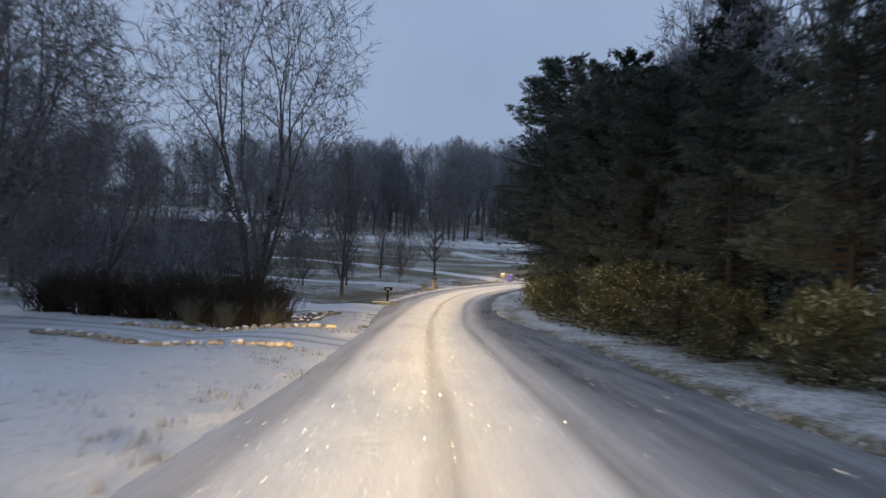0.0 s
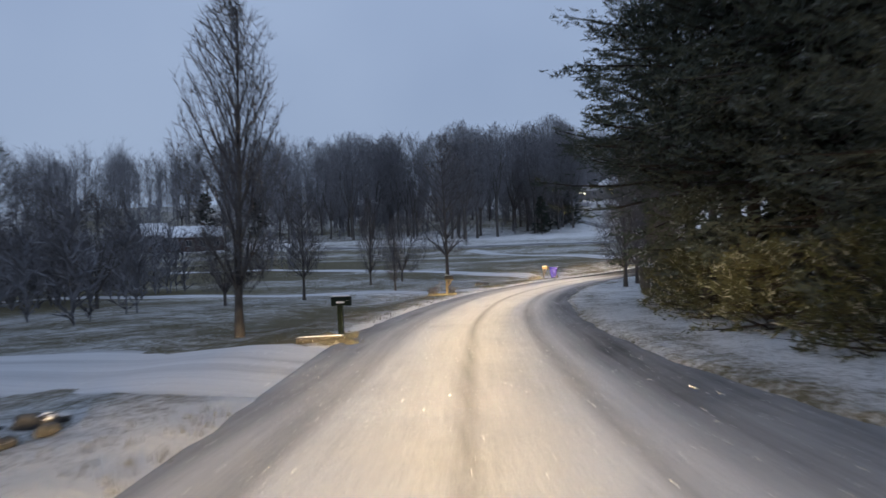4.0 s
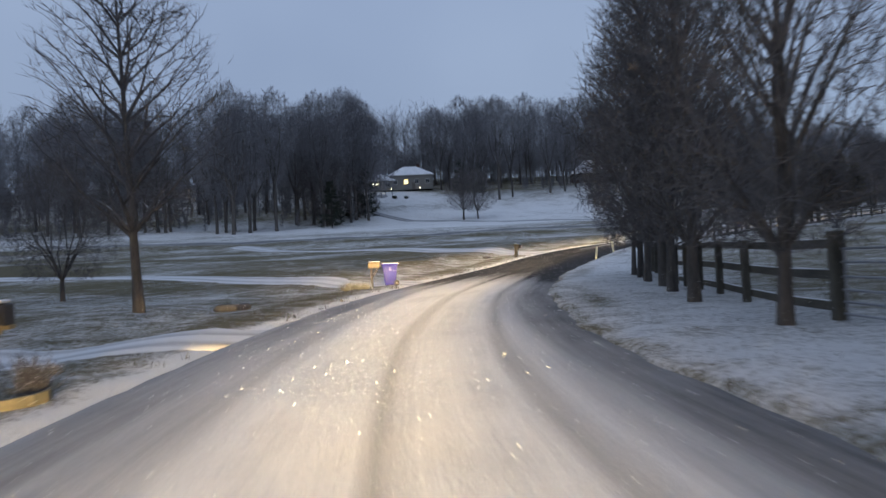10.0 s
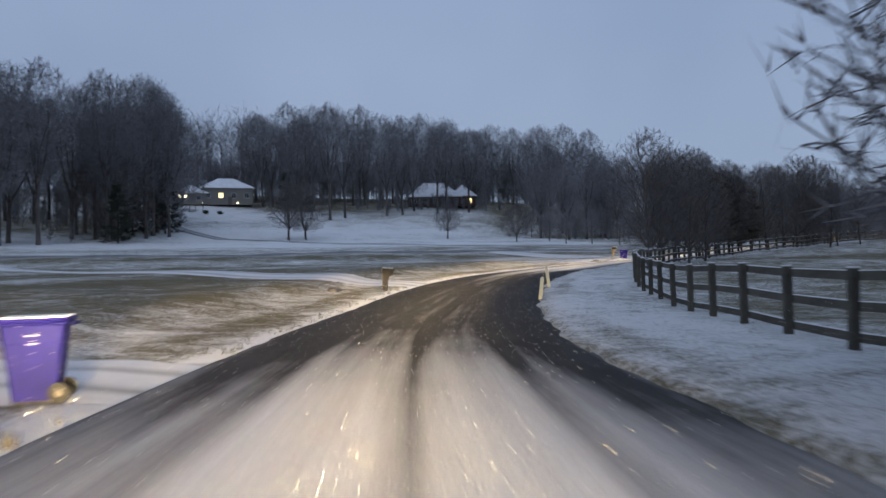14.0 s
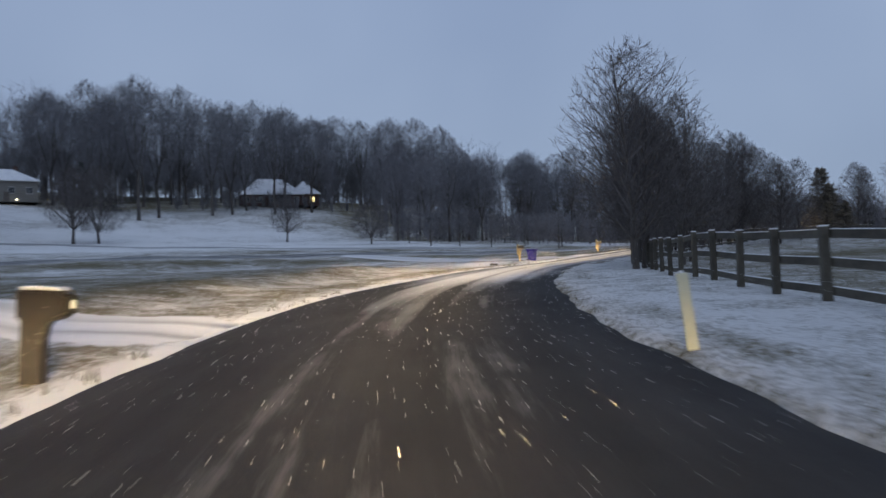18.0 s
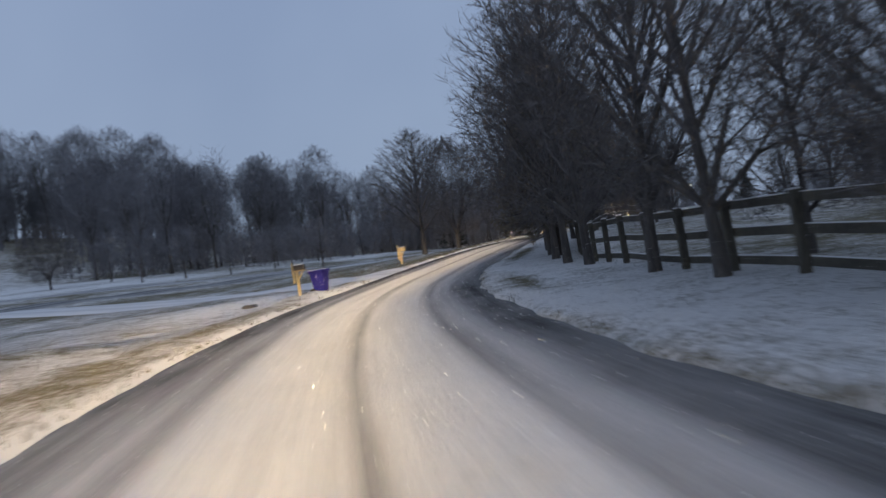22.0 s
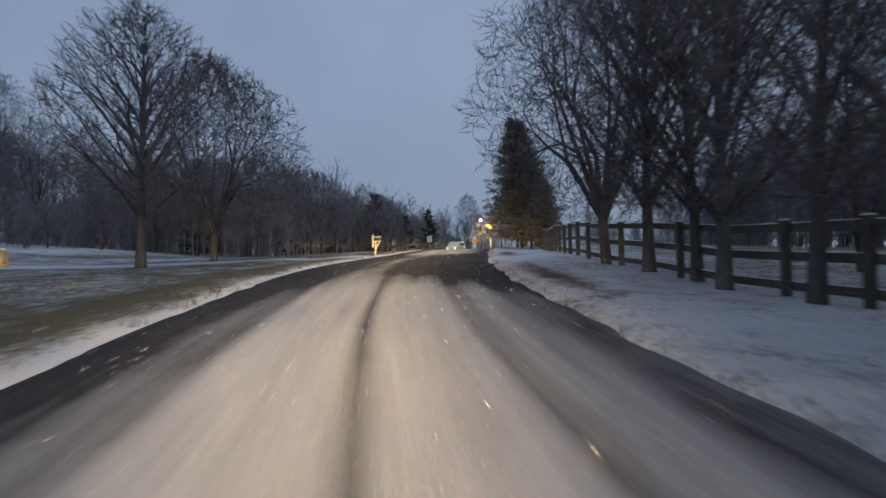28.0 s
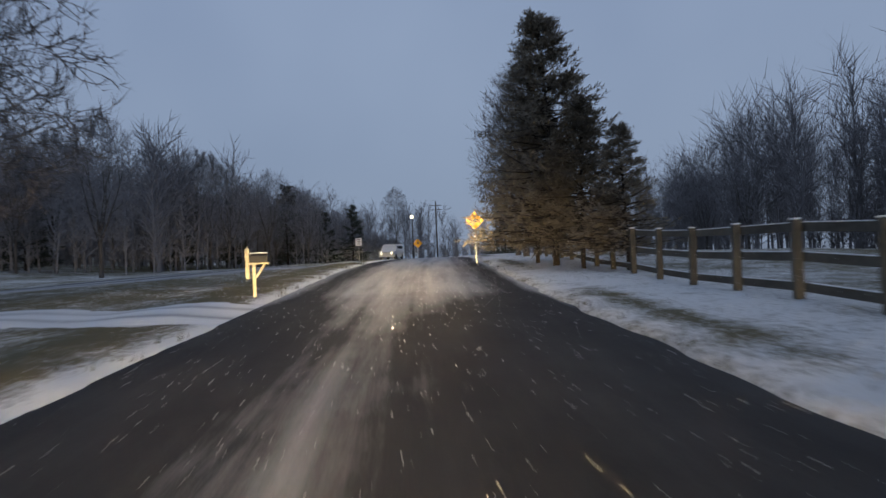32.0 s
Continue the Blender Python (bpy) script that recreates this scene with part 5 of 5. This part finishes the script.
def shrub(x, y, height, radius, stems, material, seed, label, name="shrub", spread=0.6, category="shrub", thick=0.012):
    """A leafless shrub or a tuft of stems fanning out of the ground."""
    rng = random.Random(seed)
    sh, tw = Shape(), Shape()
    for _ in range(stems):
        a = rng.uniform(0, 2 * math.pi)
        foot = Vector((math.cos(a), math.sin(a), 0)) * rng.uniform(0, radius * 0.45)
        foot.z = -0.08
        d = splay(rng, Vector((0, 0, 1)), rng.uniform(0.05, spread))
        ln = height * rng.uniform(0.65, 1.1)
        pts = bend(rng, foot, d, ln, 3, 0.12, 0.02)
        sh.limb(pts, [thick, thick * 0.8, thick * 0.6, thick * 0.25], 3)
        for _k in range(6):
            u = rng.uniform(0.2, 1.0)
            q = min(int(u * 3), 2)
            p = pts[q].lerp(pts[q + 1], u * 3 - q)
            tw.limb([p, p + splay(rng, d, rng.uniform(0.3, 0.9)) * ln * rng.uniform(0.15, 0.35)], [thick * 0.6, thick * 0.25], 3)
    m = thing(name, pose(x, y, float(land(x, y)[0])), label, category)
    tagged(obj("bush_body", sh.v, sh.f, material, m), kind="stuff")
    tagged(obj("brushwood", tw.v, tw.f, material, m), kind="stuff")
    return m


for k, (x, y, h, r) in enumerate([(-5.2, 25.6, 1.7, 1.0), (-6.6, 26.0, 2.0, 1.2), (-8.4, 26.6, 1.9, 1.2), (-10.2, 27.2, 1.6, 1.1), (-12.0, 27.6, 1.8, 1.2), (-14.2, 28.4, 1.6, 1.2)]):
    shrub(x, y, h, r * 2.0, 300, M_SHRUB, 100 + k, "dense brown leafless shrub at the edge of the drive", spread=0.75, thick=0.014)
for k, (x, y) in enumerate([(-4.9, 24.9), (-6.3, 24.6), (-7.6, 24.9)]):
    shrub(x, y, 1.0, 0.5, 120, M_STRAW, 120 + k, "tuft of dry ornamental grass", "grass_tuft", 0.5, "grass", 0.006)
for k, (x, y, h) in enumerate([(-2.3, 43.6, 0.15), (-2.0, 43.2, 0.13), (-2.6, 43.3, 0.14), (-2.7, 44.1, 0.17), (-2.2, 44.3, 0.16)]):
    shrub(x, y, h, 0.5, 90, M_STRAW, 130 + k, "low tuft of dry grass at the foot of a mailbox", "grass_tuft", 1.0, "grass", 0.006)
for k, (x, y) in enumerate([(7.0, 90.4), (6.7, 91.0), (6.3, 90.5)]):
    shrub(x, y, 0.38, 0.5, 90, M_STRAW, 140 + k, "low tuft of dry grass beside a tan mailbox", "grass_tuft", 1.0, "grass", 0.006)
for k, (x, y) in enumerate([(-1.2, 69.2), (-0.2, 69.9), (-1.3, 69.9)]):
    shrub(x, y, 0.55, 0.6, 60, M_TWIG, 150 + k, "small leafless bush in a mailbox bed", spread=0.8, thick=0.006)

# a log under the first mailbox and the edging of the second one's bed
bm = bmesh.new()
cyl(bm, (-0.6, 0, 0.05), (0.5, 0.06, 0.06), 0.075, 0.06, 10)
log = thing("log", pose(-2.75, 43.5, float(land(-2.75, 43.5)[0]) - 0.03, 0, 0, 12), "snow-topped log lying at the foot of a mailbox", "log")
part("bark", bm, M_BARK, log)
bm = bmesh.new()
box(bm, -0.05, 0.03, 0.118, 1.0, 0.08, 0.03, 0.012)
part("snow_cap", bm, M_SNOW, log)
bed = thing("bed_edging", pose(-0.75, 69.4, float(land(-0.75, 69.4)[0])), "curved yellowish timber edging round a mailbox bed", "garden edging")
for k in range(9):
    a0, a1 = radians(200 + 19 * k), radians(200 + 19 * (k + 1))
    bm = bmesh.new()
    p, q = Vector((0.85 * math.cos(a0), 0.7 * math.sin(a0), 0)), Vector((0.85 * math.cos(a1), 0.7 * math.sin(a1), 0))
    d = q - p
    box(bm, *((p + q) / 2 + Vector((0, 0, 0.05))), d.length + 0.02, 0.045, 0.13, 0.01, m=Matrix.Rotation(math.atan2(d.y, d.x), 4, "Z"))
    part("board", bm, M_PLANK, bed)


def culvert(x, y, turn, label, size=1.0):
    """The snowy end of a drain pipe under a driveway."""
    c = thing("culvert_end", pose(x, y, float(land(x, y)[0]), 0, 0, turn) @ Matrix.Scale(size, 4), label, "culvert")
    bm = bmesh.new()
    n, r = 14, 0.27
    for rr, flip in ((r, False), (r - 0.03, True)):
        ring = [[bm.verts.new((xx + (0.25 if yy_ > 0.2 else 0.0) * (xx > 0), rr * math.cos(a), rr * math.sin(a) + 0.02)) for a in np.linspace(-0.25, math.pi + 0.25, n) for yy_ in (math.sin(a),)] for xx in (-0.5, 0.45)]
        for i in range(n - 1):
            f = (ring[0][i], ring[0][i + 1], ring[1][i + 1], ring[1][i])
            bm.faces.new(f[::-1] if flip else f)
    part("pipe", bm, M_DARKBOX, c)
    bm = bmesh.new()
    rock(bm, srng, -0.3, 0, 0.14, 0.9, 0.75, 0.4, False)
    part("headstone", bm, [M_DARKSTONE, M_SNOW], c)


culvert(1.9, 83.4, 40, "dark corrugated drain end under snow in the ditch", 0.8)
culvert(20.1, 113.5, 30, "dark drain end beside the snowy ditch", 0.55)
culvert(64.0, 147.3, 10, "dark drain end by the driveway", 0.6)

for x, y, tilt, turn, h in ((28.0, 108.3, -6, -46, 0.95), (24.55, 104.25, 7, -46, 0.8)):
    st = thing("driveway_marker", pose(x, y, float(land(x, y)[0]) + 0.02, 0, tilt, turn), "pale reflective marker stake leaning in the snow", "marker", "marker stakes")
    bm = bmesh.new()
    box(bm, 0, 0, h / 2 - 0.12, 0.13, 0.04, h + 0.1, 0.006)
    part("stake", bm, M_STAKE, st)
    bm = bmesh.new()
    box(bm, 0.0, 0.024, h - 0.1, 0.06, 0.012, 0.12, 0.003)
    part("reflector", bm, M_WHITE, st, "white reflector")

# a thin post and a newspaper hook beside the second mailbox
bm = bmesh.new()
cyl(bm, (0, 0, -0.1), (0, 0, 0.75), 0.014, 0.014, 8)
cyl(bm, (0, 0, 0.74), (0.25, 0, 0.74), 0.012, 0.012, 8)
hook = thing("wire_hook", pose(-0.85, 68.9, float(land(-0.85, 68.9)[0])), "bent pale metal hook standing beside a mailbox", "hook")
part("rod", bm, M_STEEL, hook)


def road_sign(x, y, s, height, size, face, label, shape="diamond", turn=0.0):
    z = float(land(x, y)[0])
    sg = thing("road_sign", pose(x, y, z, 0, 0, heading(s) + turn), label, "road sign")
    bm = bmesh.new()
    box(bm, 0, 0, height / 2 - 0.15, 0.06, 0.04, height + 0.3, 0.006)
    part("pole", bm, M_STEEL, sg)
    bm = bmesh.new()
    rot = Matrix.Rotation(radians(45), 4, "Y") if shape == "diamond" else Matrix()
    box(bm, 0, -0.035, height, size, 0.012, size * (1 if shape == "diamond" else 1.25), 0.004, m=rot)
    plate = part("plate", bm, face, sg)
    bm = bmesh.new()
    if shape == "diamond":
        cyl(bm, (0, -0.040, height + 0.02), (0, -0.049, height + 0.02), size * 0.13, size * 0.13, 16)
        box(bm, 0, -0.0445, height + size * 0.34, size * 0.16, 0.008, size * 0.1, 0.002)
    else:
        for k in range(3):
            box(bm, 0, -0.0445, height + size * (0.35 - 0.35 * k), size * 0.6, 0.006, size * 0.12, 0.001)
    part("symbol", bm, M_BLACK if shape != "diamond" else M_GARAGE, plate, "dark symbol")
    return sg


road_sign(133.7, 148.1, 276.5, 1.95, 0.62, M_SIGN, "yellow diamond warning sign brightened by an added spot lamp")
road_sign(172.5, 160.2, 316, 2.1, 0.6, M_WHITE, "small white road sign on a steel pole", "square")
road_sign(183.3, 155.2, 326, 1.75, 0.75, M_SIGN, "distant yellow board lit by lamps", "diamond", 4)

# lamp and utility pole far along the road
lp = thing("street_lamp", pose(287, 165.5, float(land(287, 165.5)[0])), "lit street lamp on a tall wooden pole", "street lamp")
hl_ = 12.6 - float(land(287, 165.5)[0])
bm = bmesh.new()
cyl(bm, (0, 0, -0.3), (0, 0, hl_ + 0.6), 0.16, 0.11, 10)
part("pole", bm, M_BARK, lp)
bm = bmesh.new()
cyl(bm, (0, 0, hl_ + 0.2), (-1.2, 0, hl_ + 0.3), 0.04, 0.04, 8)
part("arm", bm, M_STEEL, lp)
bm = bmesh.new()
bmesh.ops.create_uvsphere(bm, u_segments=12, v_segments=8, radius=0.42, matrix=Matrix.Translation((-1.4, 0, hl_ + 0.2)))
part("lamp", bm, M_LAMPW, lp, "glowing lamp")
up = thing("utility_pole", pose(268, 158.2, float(land(268, 158.2)[0])), "dark wooden utility pole with crossarms", "utility pole")
bm = bmesh.new()
cyl(bm, (0, 0, -0.3), (0, 0, 14.2), 0.2, 0.13, 10)
part("pole", bm, M_BARK, up)
for hh in (13.2, 12.2):
    bm = bmesh.new()
    box(bm, 0, 0, hh, 0.12, 2.6, 0.14, 0.01)
    part("crossarm", bm, M_BARK, up)


# ---------------------------------------------------------------- vehicle far ahead
def van(x, y, turn, label):
    v = thing("van", pose(x, y, float(land(x, y)[0]) + 0.02, 0, 0, turn), label, "car")
    prof = [(-2.3, 0.35), (2.3, 0.35), (2.35, 0.95), (1.35, 1.08), (0.75, 1.75), (-2.2, 1.78), (-2.35, 1.0)]
    bm = bmesh.new()
    vs = [[bm.verts.new((px_, sy * (0.92 if pz_ < 1.2 else 0.78), pz_)) for px_, pz_ in prof] for sy in (-1, 1)]
    for i in range(len(prof)):
        j = (i + 1) % len(prof)
        bm.faces.new((vs[0][i], vs[0][j], vs[1][j], vs[1][i]))
    bm.faces.new(vs[0][::-1])
    bm.faces.new(vs[1])
    bmesh.ops.recalc_face_normals(bm, faces=bm.faces[:])
    part("body", bm, M_PAINTCAR, v)
    bm = bmesh.new()
    for sy in (-1, 1):
        box(bm, -0.8, sy * 0.845, 1.42, 2.4, 0.05, 0.42, 0.01)
    part("side_window", bm, M_GLASSD, v)
    for sx in (-1.45, 1.45):
        for sy in (-1, 1):
            bm = bmesh.new()
            cyl(bm, (sx, sy * 0.75, 0.34), (sx, sy * 0.95, 0.34), 0.34, 0.34, 16)
            part("wheel", bm, M_BLACK, v)
    for sy in (-0.6, 0.6):
        bm = bmesh.new()
        bmesh.ops.create_uvsphere(bm, u_segments=10, v_segments=6, radius=0.11, matrix=Matrix.Translation((2.33, sy, 0.8)))
        part("headlight", bm, M_LAMPW, v, "lit headlight")
    bm = bmesh.new()
    box(bm, -0.7, 0, 1.80, 2.7, 1.45, 0.05, 0.02)
    part("snow_layer", bm, M_SNOW, v)


van(186.0, 158.6, 172, "pale van with lit lamps standing at the road's far bend")


# ---------------------------------------------------------------- houses on the slope
def house(x, y, turn, w, d, h, wall_m, label, wings=(), lit=(), lamps=(), hip=True, z=None, rise=0.42):
    """A house seen from its front (local -y). wings: (x, y, w, d, h); lit: which windows glow; lamps: places of wall lamps."""
    z = float(land(x, y)[0]) - 0.3 if z is None else z
    hs = thing("house", pose(x, y, z, 0, 0, turn), label, "house")
    for wx, wy, ww, wd, wh in ((0, 0, w, d, h), *wings):
        bm = bmesh.new()
        box(bm, wx, wy, wh / 2, ww, wd, wh, 0.02)
        wall = part("wall", bm, wall_m, hs)
        bm = bmesh.new()
        e, rh = 0.45, wd * rise * 0.8
        a, b = ww / 2 + e, wd / 2 + e
        inset = b if hip else 0.0
        base = [(-a, -b), (a, -b), (a, b), (-a, b)]
        low = [bm.verts.new((wx + p, wy + q, wh - 0.05)) for p, q in base]
        mid = [bm.verts.new((wx + p, wy + q, wh + 0.12)) for p, q in base]
        r0, r1 = bm.verts.new((wx - a + inset, wy, wh + rh)), bm.verts.new((wx + a - inset, wy, wh + rh))
        bm.faces.new(low[::-1])
        for i in range(4):
            bm.faces.new((low[i], low[(i + 1) % 4], mid[(i + 1) % 4], mid[i]))
        bm.faces.new((mid[0], mid[1], r1, r0))
        bm.faces.new((mid[2], mid[3], r0, r1))
        bm.faces.new((mid[1], mid[2], r1))
        bm.faces.new((mid[3], mid[0], r0))
        part("roof", bm, M_ROOF, hs, "snow-covered shingle roof")
        n = max(1, int(ww / 3.0))
        for k in range(n):
            cx = wx - ww / 2 + (k + 0.5) * ww / n
            yy = wy - wd / 2
            on = (round(wx), k) in lit
            bm = bmesh.new()
            box(bm, cx, yy - 0.02, wh * 0.55, 1.25, 0.10, 1.45, 0.015)
            win = part("window", bm, M_TRIM, hs)
            for sx in (-0.29, 0.29):
                bm = bmesh.new()
                box(bm, cx + sx, yy - 0.075, wh * 0.55, 0.5, 0.03, 1.25, 0.004)
                part("pane", bm, M_LIT if on else M_GLASSD, win, "glowing pane" if on else "")
    bm = bmesh.new()
    box(bm, w * 0.2, d * 0.1, h + d * rise * 0.55, 0.9, 0.7, d * rise * 0.9, 0.02)
    part("chimney", bm, M_BRICK, hs)
    bm = bmesh.new()
    box(bm, w * 0.05, -d / 2 - 0.04, 1.05, 1.0, 0.08, 2.1, 0.01)
    part("door", bm, M_GARAGE, hs)
    for lx, ly, lz, lr in lamps:
        bm = bmesh.new()
        bmesh.ops.create_uvsphere(bm, u_segments=10, v_segments=8, radius=lr, matrix=Matrix.Translation((lx, ly, lz)))
        part("wall_lamp", bm, M_LAMPW, hs, "lit wall lamp")
    return hs


house(53.5, 283, -9, 13, 9, 4.4, M_SIDING, "pale house with snowy hip roof and lit garage lamp", wings=[(-9.0, -1.5, 7.5, 7.5, 2.9)], lit={(0, 1)},
      lamps=[(-11.6, -5.5, 2.0, 0.5), (-10.4, -5.5, 2.0, 0.35), (-6.2, -5.6, 0.4, 0.14), (2.5, -5.2, 0.4, 0.2)])
house(111, 273, -22, 15, 9, 2.7, M_BRICK, "brick house with snowy roof and one lit window", wings=[(8.5, 1.0, 7, 7.5, 3.0)], lit={(8, 1)}, rise=0.62)
house(-62, 194, 18, 15, 8, 3.2, M_BRICK, "dark brick house with a snowy gable roof", wings=[(-8.0, -2.0, 6, 9, 3.6)], hip=False, lit={(0, 0)})
house(-76, 138, 35, 16, 9, 3.0, M_SIDING, "low house with a snow-covered roof behind the shrubs")
house(-34, 268, 8, 14, 9, 3.6, M_BRICK, "house with a snowy roof hidden among the trees")
for k, (x, y) in enumerate([(44, 262), (47, 261)]):
    shrub(x, y, 0.9, 0.8, 90, M_SPRUCE, 200 + k, "low dark clipped bush on the slope", spread=1.0, thick=0.05)


# ---------------------------------------------------------------- grass that stands out of the snow
grng = np.random.default_rng(23)
count = 16000
gs = grng.uniform(36, 285, count)
side = np.where(grng.random(count) < 0.5, -1, 1)
hl, hr = half_widths(gs)
goff = side * (np.where(side < 0, hl, hr) + 0.12 + 9.0 * grng.random(count) ** 1.7)
gx_, gy_ = (np.interp(gs, ALONG, LINE[:, k]) for k in (0, 1))
tx_, ty_ = (np.interp(gs, ALONG, TANG[:, k]) for k in (0, 1))
gx_, gy_ = gx_ + goff * ty_, gy_ - goff * tx_
patch = np.sin(gx_ * 0.9 + 1.0) * np.sin(gy_ * 0.7) + 0.6 * np.sin(gx_ * 2.3 + gy_ * 1.9)
keep = (patch + grng.normal(0, 0.5, count) > 0.15) & (drive_gap(gx_, gy_) > 0.2)
gx_, gy_ = gx_[keep], gy_[keep]
gz_ = land(gx_, gy_)
verts, faces = [], []
for x, y, z in zip(gx_, gy_, gz_):
    for _ in range(7):
        a, r = grng.uniform(0, 6.28), grng.uniform(0, 0.13)
        p = np.array((x + r * math.cos(a), y + r * math.sin(a), z - 0.04))
        h, b_ = grng.uniform(0.03, 0.11), grng.uniform(0, 6.28)
        lean = np.array((math.cos(b_), math.sin(b_), 0)) * h * grng.uniform(0.1, 0.9)
        wv = np.array((-math.sin(b_), math.cos(b_), 0)) * grng.uniform(0.004, 0.009)
        n_ = len(verts)
        verts += [p - wv, p + wv, p + lean + (0, 0, h + 0.04)]
        faces.append((n_, n_ + 1, n_ + 2))
grass = obj("grass", verts, faces, M_TUFT)
tagged(grass, "sparse dry grass blades standing out of thin snow", "grass", kind="stuff")


# ---------------------------------------------------------------- falling snow over the road, where the lamps catch it
frng = np.random.default_rng(31)
count = 50000
fs = frng.uniform(40, 285, count)
foff = frng.uniform(-3.6, 4.4, count)
fup = frng.uniform(0.12, 1.0, count)
keep = (np.abs(foff) > 1.1) | (fup < 0.75)
fs, foff, fup = fs[keep], foff[keep], fup[keep]
tx_, ty_ = (np.interp(fs, ALONG, TANG[:, k]) for k in (0, 1))
fx_ = np.interp(fs, ALONG, LINE[:, 0]) + foff * ty_
fy_ = np.interp(fs, ALONG, LINE[:, 1]) - foff * tx_
fz_ = np.interp(fs, ALONG, LINE[:, 2]) + fup
centre = np.c_[fx_, fy_, fz_]
ways = frng.normal(0, 1, (len(centre), 3, 3))
ways *= (frng.uniform(0.0035, 0.0068, len(centre))[:, None] / np.linalg.norm(ways, axis=2))[:, :, None]
corners = np.stack([ways[:, 0], -ways[:, 0], ways[:, 1], -ways[:, 1], ways[:, 2]], 1) + centre[:, None]
verts = corners.reshape(-1, 3)
faces = [(n_ + a, n_ + b, n_ + c) for n_ in range(0, len(verts), 5) for a, b, c in ((0, 2, 4), (2, 1, 4), (1, 3, 4), (3, 0, 4), (0, 3, 1), (0, 1, 2))]
tagged(obj("falling_snow", verts, faces, M_SNOW), "sparse snowflakes in the air above the road", "snowflakes", kind="stuff")
